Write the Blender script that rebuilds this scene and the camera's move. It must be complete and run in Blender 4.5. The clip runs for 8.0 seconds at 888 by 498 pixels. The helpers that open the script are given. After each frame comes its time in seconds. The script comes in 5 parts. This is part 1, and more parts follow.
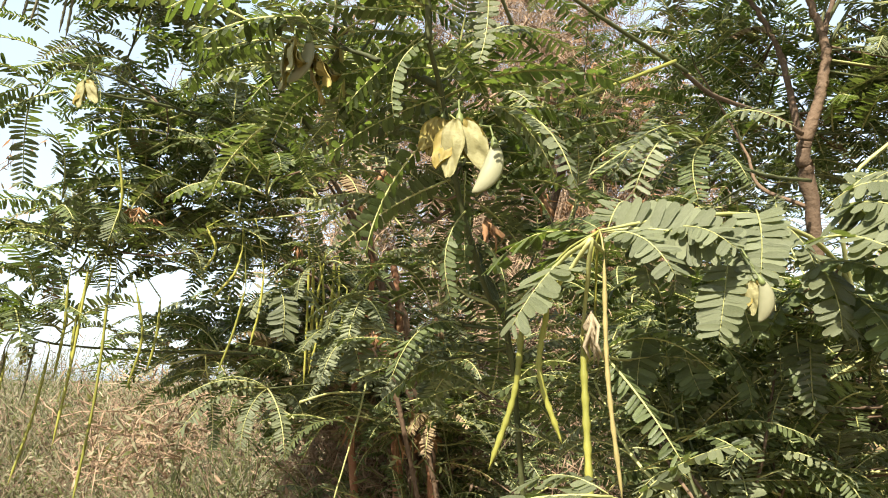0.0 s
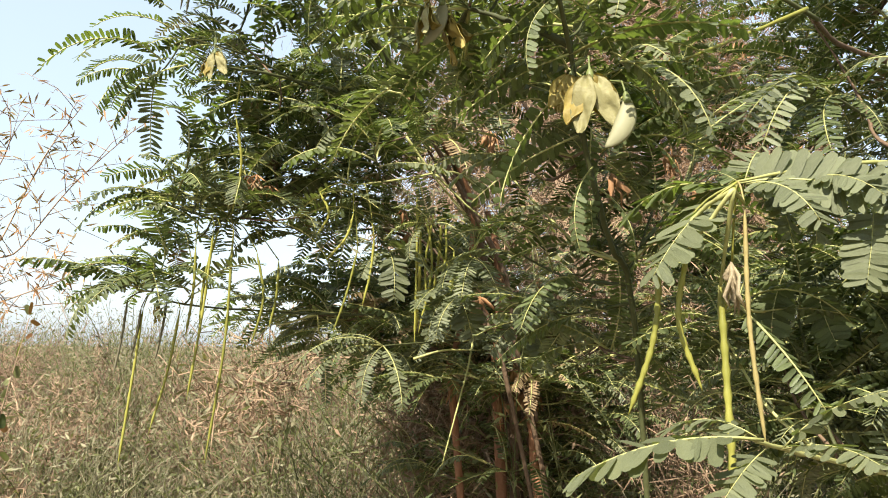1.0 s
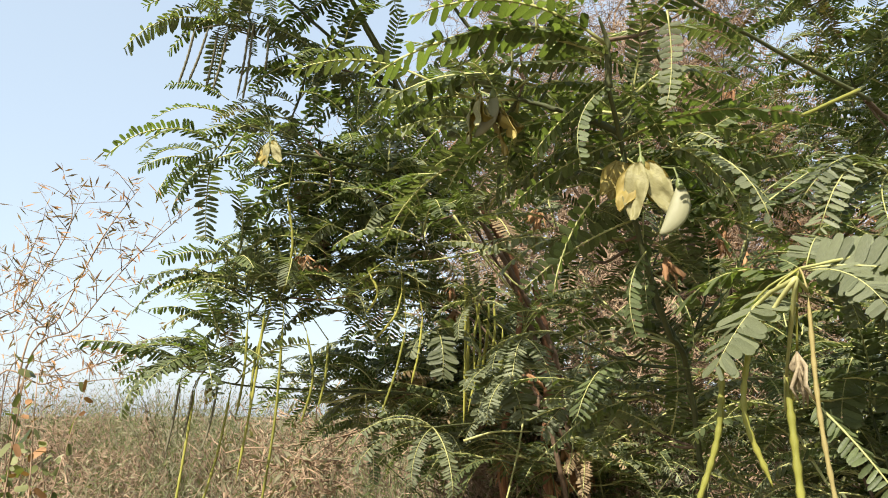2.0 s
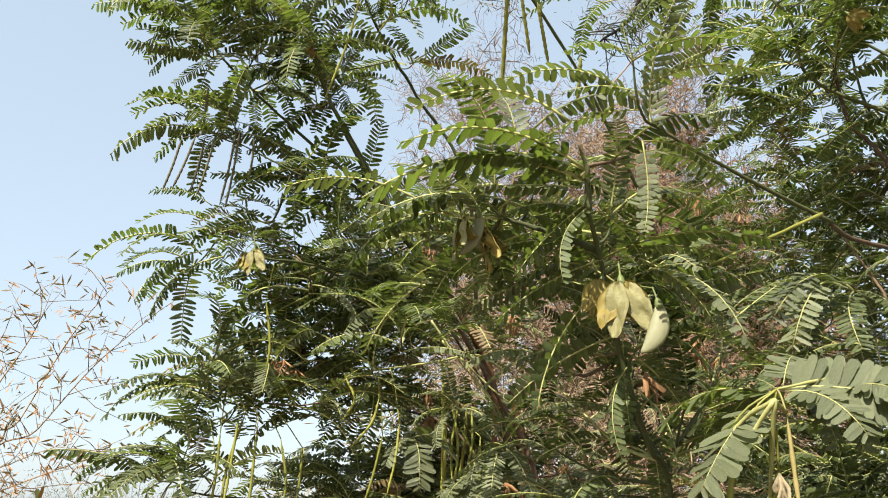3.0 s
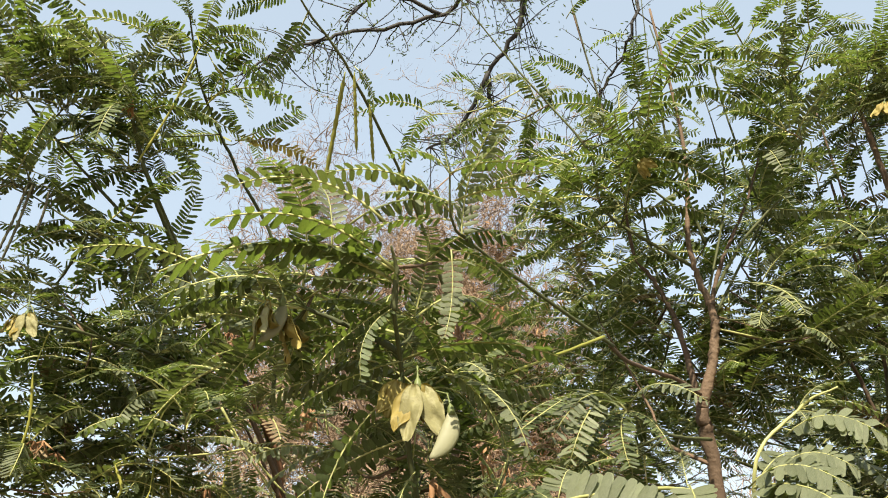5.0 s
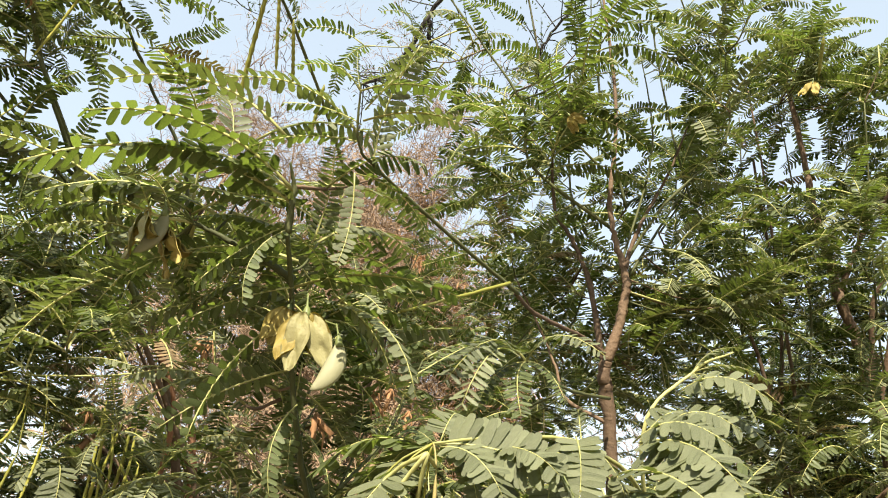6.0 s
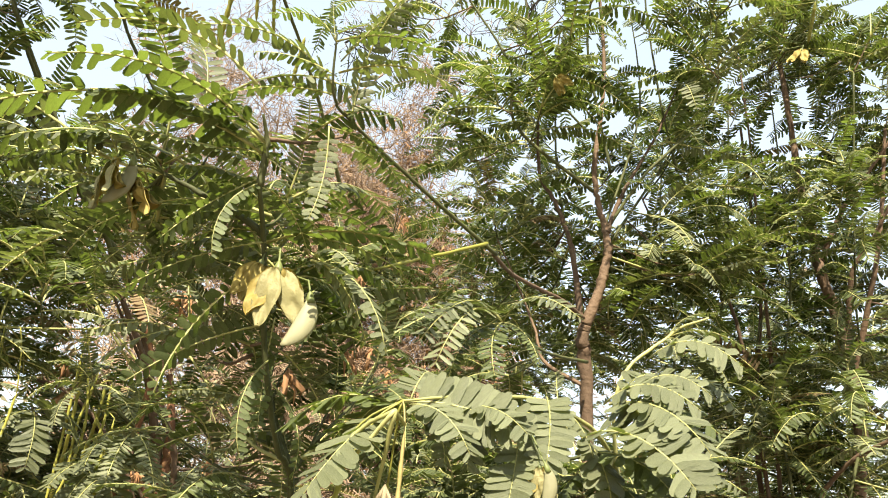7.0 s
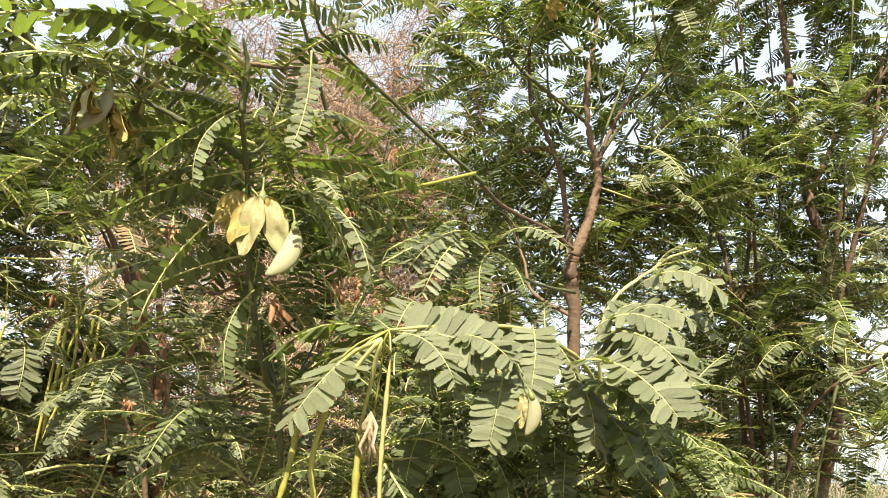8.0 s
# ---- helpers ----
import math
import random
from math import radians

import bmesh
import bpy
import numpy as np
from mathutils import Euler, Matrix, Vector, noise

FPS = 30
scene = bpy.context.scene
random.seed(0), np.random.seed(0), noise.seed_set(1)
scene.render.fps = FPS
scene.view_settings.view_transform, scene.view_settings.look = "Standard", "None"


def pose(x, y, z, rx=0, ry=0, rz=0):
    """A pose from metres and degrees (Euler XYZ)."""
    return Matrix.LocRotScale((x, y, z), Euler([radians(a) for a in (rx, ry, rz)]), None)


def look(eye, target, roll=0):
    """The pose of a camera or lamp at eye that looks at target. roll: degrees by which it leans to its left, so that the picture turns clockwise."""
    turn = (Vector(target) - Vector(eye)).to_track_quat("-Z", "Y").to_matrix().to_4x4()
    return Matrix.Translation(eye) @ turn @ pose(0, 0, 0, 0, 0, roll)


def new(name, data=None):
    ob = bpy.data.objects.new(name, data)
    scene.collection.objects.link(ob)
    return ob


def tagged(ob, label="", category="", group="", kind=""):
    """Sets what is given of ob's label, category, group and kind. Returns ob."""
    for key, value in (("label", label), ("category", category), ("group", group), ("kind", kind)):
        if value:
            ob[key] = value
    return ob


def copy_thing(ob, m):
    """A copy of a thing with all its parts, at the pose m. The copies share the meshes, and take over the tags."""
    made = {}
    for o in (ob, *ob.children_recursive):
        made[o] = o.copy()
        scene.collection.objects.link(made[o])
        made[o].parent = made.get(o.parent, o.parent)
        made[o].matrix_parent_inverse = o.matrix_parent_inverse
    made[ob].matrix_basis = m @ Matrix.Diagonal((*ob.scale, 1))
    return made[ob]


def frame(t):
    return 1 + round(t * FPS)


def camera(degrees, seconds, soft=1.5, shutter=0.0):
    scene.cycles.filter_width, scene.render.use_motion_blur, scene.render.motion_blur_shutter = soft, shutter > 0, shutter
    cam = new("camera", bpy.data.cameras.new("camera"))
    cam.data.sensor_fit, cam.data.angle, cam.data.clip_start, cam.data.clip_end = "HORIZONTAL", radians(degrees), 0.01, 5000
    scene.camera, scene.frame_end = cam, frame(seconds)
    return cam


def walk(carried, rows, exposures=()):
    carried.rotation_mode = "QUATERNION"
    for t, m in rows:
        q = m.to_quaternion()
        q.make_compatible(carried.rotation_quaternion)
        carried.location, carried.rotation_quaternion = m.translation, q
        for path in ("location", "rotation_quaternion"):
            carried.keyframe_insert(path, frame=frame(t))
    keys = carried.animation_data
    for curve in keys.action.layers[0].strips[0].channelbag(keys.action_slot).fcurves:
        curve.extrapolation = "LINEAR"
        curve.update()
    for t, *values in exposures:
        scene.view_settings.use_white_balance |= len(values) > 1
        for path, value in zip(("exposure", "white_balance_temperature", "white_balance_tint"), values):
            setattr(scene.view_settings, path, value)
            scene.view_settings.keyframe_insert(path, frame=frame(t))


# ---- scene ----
import functools

cam = camera(62.0, 8.0, 1.0)
ROWS = [
    (0.0, 0.000, -0.000, 1.500, 100.00, -0.00, -0.00),
    (0.5, -0.026, -0.005, 1.498, 98.29, 0.34, 4.00),
    (1.0, -0.072, -0.032, 1.479, 97.50, -0.17, 5.95),
    (1.5, -0.088, -0.041, 1.492, 99.56, 0.02, 8.19),
    (2.0, -0.087, -0.041, 1.505, 102.73, -0.11, 9.23),
    (2.2, -0.083, -0.039, 1.510, 105.19, -0.20, 9.13),
    (3.3, -0.109, -0.082, 1.533, 111.91, 0.09, 5.42),
    (3.5, -0.108, -0.085, 1.536, 113.87, 0.15, 4.30),
    (4.0, -0.109, -0.104, 1.533, 118.14, 0.13, 0.15),
    (4.5, -0.108, -0.098, 1.534, 118.46, -0.11, -3.77),
    (5.0, -0.095, -0.071, 1.532, 117.21, -0.28, -8.88),
    (5.2, -0.091, -0.059, 1.530, 116.64, -0.04, -10.49),
    (6.3, -0.033, -0.010, 1.531, 112.83, -3.54, -17.15),
    (6.5, -0.031, -0.010, 1.530, 112.40, -3.59, -17.36),
    (7.0, -0.025, -0.007, 1.530, 110.96, -3.63, -17.37),
    (7.5, -0.018, -0.001, 1.531, 108.42, -3.48, -18.08),
    (8.0, -0.016, 0.001, 1.531, 105.72, -3.51, -18.04),
]
LIGHT = [(0.0, 1.60, 6600, 8.5), (0.8, 1.46, 6550, 9), (2.2, 1.20, 6500, 9), (3.4, 1.18, 6550, 7.5), (5.2, 1.26, 6800, 8.5), (6.4, 1.58, 6980, 9), (8.0, 1.78, 7000, 9)]
walk(cam, [(t, pose(*row)) for t, *row in ROWS], LIGHT)

# ---- light ----
SUN_HEIGHT, SUN_TURN = 47.0, -160.0
world = bpy.data.worlds.new("sky")
scene.world = world
world.use_nodes = True
wn, wl = world.node_tree.nodes, world.node_tree.links
sky = wn.new("ShaderNodeTexSky")
sky.sky_type = "NISHITA"
sky.sun_disc = False
sky.sun_elevation, sky.sun_rotation = radians(SUN_HEIGHT), radians(SUN_TURN)
sky.air_density, sky.dust_density, sky.ozone_density = 1.35, 1.4, 1.0
wn["Background"].inputs["Strength"].default_value = 0.093
haze = wn.new("ShaderNodeHueSaturation")
haze.inputs["Saturation"].default_value, haze.inputs["Value"].default_value = 0.64, 1.14
wl.new(sky.outputs[0], haze.inputs["Color"])
veil = wn.new("ShaderNodeMix")
veil.data_type = "RGBA"
veil.inputs["Factor"].default_value = 0.62
veil.inputs["B"].default_value = (3.05, 3.75, 4.55, 1)
wl.new(haze.outputs[0], veil.inputs["A"])
wl.new(veil.outputs["Result"], wn["Background"].inputs[0])
sun = new("sun", bpy.data.lights.new("sun", "SUN"))
sun.data.energy, sun.data.angle, sun.data.color = 5.0, radians(0.5), (1.0, 0.94, 0.82)
sa, se = radians(SUN_TURN), radians(SUN_HEIGHT)
sun_way = Vector((math.sin(sa) * math.cos(se), math.cos(sa) * math.cos(se), math.sin(se)))
sun.matrix_world = look(sun_way * 30, (0, 0, 0))

# ---- materials ----


def material(name, colour, rough=0.6, spread=0.25, scale=30.0, bump=0.0, leafy=0.0, gloss=0.3, second=None):
    """A surface with grain at two scales, a tint that differs from piece to piece, and light let through where leafy."""
    m = bpy.data.materials.new(name)
    m.use_nodes = True
    n, l = m.node_tree.nodes, m.node_tree.links
    bsdf, out = n["Principled BSDF"], n["Material Output"]
    info, geo = n.new("ShaderNodeObjectInfo"), n.new("ShaderNodeNewGeometry")
    tex = n.new("ShaderNodeTexCoord")
    fine, broad = n.new("ShaderNodeTexNoise"), n.new("ShaderNodeTexNoise")
    fine.inputs["Scale"].default_value, broad.inputs["Scale"].default_value = scale, scale / 7
    fine.inputs["Detail"].default_value = 4
    for node in (fine, broad):
        l.new(tex.outputs["Object"], node.inputs["Vector"])
    total = n.new("ShaderNodeMath")
    total.operation = "ADD"
    l.new(info.outputs["Random"], total.inputs[0])
    l.new(geo.outputs["Random Per Island"], total.inputs[1])
    grains = n.new("ShaderNodeMath")
    grains.operation = "ADD"
    l.new(fine.outputs["Fac"], grains.inputs[0])
    l.new(broad.outputs["Fac"], grains.inputs[1])
    both = n.new("ShaderNodeMath")
    both.operation = "ADD"
    l.new(total.outputs[0], both.inputs[0])
    l.new(grains.outputs[0], both.inputs[1])
    span = n.new("ShaderNodeMapRange")
    span.inputs["From Min"].default_value, span.inputs["From Max"].default_value = 0.9, 3.1
    l.new(both.outputs[0], span.inputs["Value"])
    mix = n.new("ShaderNodeMix")
    mix.data_type = "RGBA"
    low = [c * (1 - spread) for c in colour]
    high = second or [min(c * (1 + spread), 0.95) for c in colour]
    mix.inputs["A"].default_value, mix.inputs["B"].default_value = (*low, 1), (*high, 1)
    l.new(span.outputs[0], mix.inputs["Factor"])
    l.new(mix.outputs["Result"], bsdf.inputs["Base Color"])
    bsdf.inputs["Roughness"].default_value = rough
    bsdf.inputs["Specular IOR Level"].default_value = gloss
    if bump:
        b = n.new("ShaderNodeBump")
        b.inputs["Strength"].default_value, b.inputs["Distance"].default_value = bump, 0.004
        l.new(fine.outputs["Fac"], b.inputs["Height"])
        l.new(b.outputs[0], bsdf.inputs["Normal"])
    if leafy:
        thin, mixer, warm = n.new("ShaderNodeBsdfTranslucent"), n.new("ShaderNodeMixShader"), n.new("ShaderNodeMix")
        warm.data_type, warm.blend_type = "RGBA", "MULTIPLY"
        warm.inputs["Factor"].default_value = 1.0
        warm.inputs["B"].default_value = (1.4, 1.65, 0.5, 1)
        l.new(mix.outputs["Result"], warm.inputs["A"])
        l.new(warm.outputs["Result"], thin.inputs["Color"])
        mixer.inputs[0].default_value = leafy
        l.new(bsdf.outputs[0], mixer.inputs[1])
        l.new(thin.outputs[0], mixer.inputs[2])
        l.new(mixer.outputs[0], out.inputs["Surface"])
    return m


LEAF = material("leaf_green", (0.066, 0.088, 0.033), 0.42, 0.7, 60, 0.15, 0.40, gloss=0.2, second=(0.175, 0.205, 0.09))
# paler leaf tone, which also puts sunlight on the leaves into the colour
LEAF_LIT_PALE = material("leaf_lit_pale", (0.095, 0.108, 0.054), 0.5, 0.4, 60, 0.3, 0.3, gloss=0.3, second=(0.20, 0.212, 0.118))
RACHIS = material("leaf_stalk", (0.30, 0.30, 0.09), 0.5, 0.3, 80, leafy=0.1, second=(0.46, 0.44, 0.18))
FINE = material("fine_leaf", (0.04, 0.06, 0.022), 0.5, 0.4, 40, leafy=0.25, gloss=0.2, second=(0.11, 0.135, 0.05))
BARK = material("brown_bark", (0.085, 0.053, 0.032), 0.8, 0.5, 90, 1.0, second=(0.155, 0.10, 0.06))
TWIG = material("green_twig", (0.048, 0.058, 0.020), 0.65, 0.4, 90, 0.4, gloss=0.25, second=(0.10, 0.105, 0.04))
BARK_RED = material("reddish_bark", (0.16, 0.07, 0.033), 0.8, 0.4, 70, 0.9, second=(0.30, 0.145, 0.075))
DARK = material("dark_bark", (0.045, 0.04, 0.035), 0.8, 0.3, 60, 0.6)
POD = material("pod_green", (0.145, 0.16, 0.024), 0.45, 0.45, 40, 0.3, 0.12, second=(0.36, 0.335, 0.07))
POD_RIPE = material("pod_ripe", (0.24, 0.20, 0.06), 0.5, 0.35, 50, 0.3, 0.1, second=(0.42, 0.33, 0.14))
HUSK = material("pale_husk", (0.24, 0.18, 0.10), 0.8, 0.4, 120, 0.6, 0.15, second=(0.42, 0.34, 0.22))
POD_DRY = material("pod_dry", (0.075, 0.075, 0.045), 0.7, 0.35, 50, 0.3, second=(0.17, 0.15, 0.09))
PETAL = material("cream_petal", (0.27, 0.232, 0.085), 0.6, 0.4, 90, 0.8, 0.3, second=(0.40, 0.365, 0.18))
PETAL_OLD = material("yellow_petal", (0.33, 0.235, 0.05), 0.6, 0.35, 60, 0.4, 0.3, second=(0.43, 0.345, 0.11))
BUD = material("bud_cream", (0.215, 0.205, 0.11), 0.55, 0.2, 50, 0.2, 0.2, second=(0.31, 0.295, 0.175))
CALYX = material("calyx_green", (0.12, 0.14, 0.045), 0.5, 0.3, 60)
STRAW = material("straw", (0.20, 0.18, 0.10), 0.75, 0.45, 20, leafy=0.2, second=(0.38, 0.345, 0.22))
DRYTWIG = material("dry_twig", (0.20, 0.13, 0.08), 0.85, 0.4, 30, second=(0.40, 0.275, 0.175))
LEAF_DRY = material("dry_leaf", (0.16, 0.105, 0.05), 0.7, 0.4, 40, 0.2, 0.2, second=(0.29, 0.21, 0.115))
RUST = material("rust_leaf", (0.24, 0.11, 0.045), 0.75, 0.4, 30, leafy=0.15, second=(0.42, 0.23, 0.11))
WEED = material("weed_leaf", (0.085, 0.10, 0.034), 0.6, 0.45, 30, leafy=0.3, second=(0.235, 0.235, 0.10))
SOIL = material("dry_soil", (0.11, 0.082, 0.052), 0.95, 0.35, 6, 0.8, second=(0.20, 0.155, 0.10))

# ---- building blocks ----
RNG = np.random.default_rng(7)


def unit(v):
    v = np.asarray(v, float)
    return v / max(math.sqrt(v[0] * v[0] + v[1] * v[1] + v[2] * v[2]), 1e-9)


def curve_points(points, steps):
    """A smooth line (Catmull-Rom) through a few points."""
    p = np.asarray(points, float)
    if len(p) == 2:
        return p[0] + (p[1] - p[0]) * np.linspace(0, 1, steps + 1)[:, None]
    q = np.vstack([2 * p[0] - p[1], p, 2 * p[-1] - p[-2]])
    out = []
    for i in range(1, len(q) - 2):
        u = np.linspace(0, 1, steps, endpoint=False)[:, None]
        a, b, c, d = q[i - 1 : i + 3]
        out.append(0.5 * (2 * b + (c - a) * u + (2 * a - 5 * b + 4 * c - d) * u**2 + (3 * b - a - 3 * c + d) * u**3))
    return np.vstack(out + [p[-1:]])


def faces(rows):
    """Faces as one flat list of corners, and the number of corners of each face."""
    return np.array([k for row in rows for k in row], np.int64), np.array([len(row) for row in rows], np.int64)


@functools.lru_cache(None)
def tube_faces(n, sides):
    f = [(i * sides + k, i * sides + (k + 1) % sides, (i + 1) * sides + (k + 1) % sides, (i + 1) * sides + k) for i in range(n - 1) for k in range(sides)]
    return faces(f + [tuple(range(sides))[::-1], tuple(range((n - 1) * sides, n * sides))])


def tube(line, radii, sides=5):
    """Vertices and faces of a tapered tube along a line, closed at its ends."""
    line, n = np.asarray(line, float), len(line)
    tangent = np.empty_like(line)
    tangent[1:-1], tangent[0], tangent[-1] = line[2:] - line[:-2], line[1] - line[0], line[-1] - line[-2]
    guide = np.array((0.31, 0.87, 0.38)) if abs(line[-1, 2] - line[0, 2]) > 0.6 * np.linalg.norm(line[-1] - line[0]) else np.array((0.05, 0.1, 1.0))
    across = np.cross(tangent, guide)
    across /= np.maximum(np.sqrt((across**2).sum(1))[:, None], 1e-9)
    other = np.cross(tangent, across)
    other /= np.maximum(np.sqrt((other**2).sum(1))[:, None], 1e-9)
    a = np.arange(sides) * 2 * math.pi / sides
    ring = across[:, None] * np.cos(a)[None, :, None] + other[:, None] * np.sin(a)[None, :, None]
    return (line[:, None] + ring * np.asarray(radii)[:, None, None]).reshape(-1, 3), tube_faces(n, sides)


DIAMOND = faces([(0, 1, 2), (1, 3, 2)])
BLADE_FINE = faces([(0, 1, 2), (0, 2, 3), (7, 10, 8), (8, 10, 9), (1, 4, 5, 2), (2, 5, 6, 3), (4, 7, 8, 5), (5, 8, 9, 6)])
BLADE_PLAIN = faces([(0, 1, 2), (1, 3, 4, 2), (3, 5, 4)])


class Heap:
    """Collects vertices and faces of many small pieces into one mesh."""

    def __init__(self):
        self.v, self.loops, self.totals, self.slots, self.n = [], [], [], [], 0

    def add(self, v, f, slot=0):
        flat, totals = f
        self.v.append(np.asarray(v, float))
        self.loops.append(flat + self.n)
        self.totals.append(totals)
        self.slots.append(slot if isinstance(slot, np.ndarray) else np.full(len(totals), slot))
        self.n += len(v)

    def joined(self):
        return np.vstack(self.v), (np.concatenate(self.loops), np.concatenate(self.totals)), np.concatenate(self.slots)

    def mesh(self, name, materials, smooth=True):
        v, (flat, totals), slots = self.joined()
        me = bpy.data.meshes.new(name)
        me.vertices.add(len(v))
        me.vertices.foreach_set("co", v.astype(np.float32).ravel())
        me.loops.add(len(flat))
        me.loops.foreach_set("vertex_index", flat.astype(np.int32))
        me.polygons.add(len(totals))
        me.polygons.foreach_set("loop_start", np.concatenate([[0], np.cumsum(totals)[:-1]]).astype(np.int32))
        for mt in materials:
            me.materials.append(mt)
        me.polygons.foreach_set("material_index", slots.astype(np.int32))
        me.polygons.foreach_set("use_smooth", np.full(len(totals), smooth))
        me.update(calc_edges=True)
        return me


def thing(name, place, label, category, group="", kind=""):
    ob = new(name)
    ob.empty_display_size = 0.1
    ob.matrix_world = Matrix.Translation(place)
    return tagged(ob, label, category, group, kind)


def part(name, me, parent, label="", m=None, kind=""):
    """A mesh object under a thing or part; its mesh is in world metres unless a pose is given."""
    ob = new(name, me)
    ob.parent = parent
    top = parent.matrix_world if not parent.parent else parent.parent.matrix_world @ parent.matrix_basis
    ob.matrix_basis = top.inverted() @ (m or Matrix())
    return tagged(ob, label, kind=kind)


BLADE = np.array([(0, 0, 0)] + [(u, side * w / 2, 0.10 * abs(side) - 0.04 * (1 - abs(side))) for u, w in ((0.12, 0.74), (0.5, 1.0), (0.88, 0.8)) for side in (-1, 0, 1)] + [(1, 0, -0.02)])
BLADE_LOW = np.array([(0, 0, 0), (0.15, -0.44, 0), (0.15, 0.44, 0), (0.85, -0.44, 0), (0.85, 0.44, 0), (1, 0, 0)])


def leaf_pieces(seed, pairs, arch, fold, blade, slim):
    """A pinnate leaf along x, 1 m long and to be scaled: its stalk, and the axes and place of each blade of 1 by 1 m."""
    r = np.random.default_rng(seed)
    sway = r.normal(0, 0.03)

    def spine(u):
        return np.stack([u, sway * 4 * u * (1 - u), 4 * arch * u * (1 - u) + 0 * u], -1)

    stalk = tube(spine(np.linspace(0, 1, 9)), np.linspace(0.0115, 0.0045, 9), 3)
    blades = []
    for i in range(pairs):
        s = 0.13 + 0.86 * i / (pairs - 1)
        at, ahead = spine(np.array(s)), unit(spine(np.array(min(s + 0.02, 1.02))) - spine(np.array(s - 0.02)))
        across = unit(np.cross((0, 0, 1), ahead))
        up = np.cross(ahead, across)
        size = blade * (0.72 + 0.5 * math.sin(math.pi * (0.18 + 0.68 * s))) * (0.62 if i == pairs - 1 else 1)
        for side in (-1, 1):
            if r.random() < (0.06 if blade > 0.2 else 0.035):
                continue
            lean = radians(72 + r.normal(0, 7) - 60 * max(s - 0.75, 0))
            drop = radians(fold + r.normal(0, 9))
            x = unit(math.cos(lean) * ahead + math.sin(lean) * (side * math.cos(drop) * across - math.sin(drop) * up))
            z = unit(up * math.cos(drop) + side * across * math.sin(drop) + r.normal(0, 0.17 if blade > 0.2 else 0.10, 3))
            y = unit(np.cross(z, x))
            z = np.cross(x, y)
            long, wide = size * r.uniform(0.9, 1.08), size * slim * r.uniform(0.9, 1.1)
            blades.append((np.array([x * long, y * wide, z * wide]), at))
    return stalk, blades


LEAF_KINDS = {}


def leaf_kind(arch, fold, pairs, fine, pale=False):
    """The mesh of a whole leaf, shared by all leaves of that shape."""
    key = (arch, fold, pairs, fine, pale)
    if key not in LEAF_KINDS:
        heap, bare = Heap(), Heap()
        wide = pairs == 17
        stalk, blades = leaf_pieces(int(arch * 1000) * 7 + (fold + 20) * 31 + pairs * 101, pairs, arch, fold, 0.235 if wide else 0.099 if pairs < 19 else 0.116, 0.30 if wide else 0.40 if pairs < 19 else 5.7 / pairs)
        heap.add(*stalk, 1)
        bare.add(*stalk, 0)
        for axes, at in blades:
            heap.add((BLADE if fine else BLADE_LOW) @ axes + at, BLADE_FINE if fine else BLADE_PLAIN, 0)
        LEAF_KINDS[key] = (*heap.joined(), heap.mesh("leaf", [LEAF_LIT_PALE if pale else LEAF, RACHIS]), bare.mesh("leaf", [RACHIS]), blades)
    return LEAF_KINDS[key]


ROUND = ((0.04, 0.55), (0.2, 0.95), (0.52, 1.0), (0.84, 0.92), (0.965, 0.6))
BLADE_ROUND = np.array([(0, 0, 0)] + [(u, side * w / 2, 0.05 * abs(side) * w - 0.03 * (1 - abs(side)) - 0.10 * u * u) for u, w in ROUND for side in (-1, 0, 1)] + [(1, 0, -0.12)])
ROUND_FACES = faces([(0, 1, 2), (0, 2, 3), (13, 16, 14), (14, 16, 15)] + [q for k in (1, 4, 7, 10) for q in ((k, k + 3, k + 4, k + 1), (k + 1, k + 4, k + 5, k + 2))])
BLADE_MESHES = []
for mt in (LEAF, LEAF_LIT_PALE):
    single = Heap()
    single.add(BLADE_ROUND, ROUND_FACES)
    BLADE_MESHES.append(single.mesh("leaflet", [mt]))

ARCHES, FOLDS, PAIRS = (0.02, 0.09, 0.16, 0.24), (-14, 12, 34), (19, 21, 25)


def leaf_pose(base, tip, twist=0.0):
    """The pose and scale of a leaf from its base to its tip, upper side up, turned by twist degrees about its length."""
    base, tip = np.asarray(base, float), np.asarray(tip, float)
    size = np.linalg.norm(tip - base)
    x = unit(tip - base)
    y = unit(np.cross((0, 0, 1), x) if abs(x[2]) < 0.97 else np.cross((0.2, 1, 0), x))
    z = np.cross(x, y)
    c, s = math.cos(radians(twist)), math.sin(radians(twist))
    y, z = c * y + s * z, c * z - s * y
    m = np.eye(4)
    m[:3, 0], m[:3, 1], m[:3, 2], m[:3, 3] = x * size, y * size, z * size, base
    return m


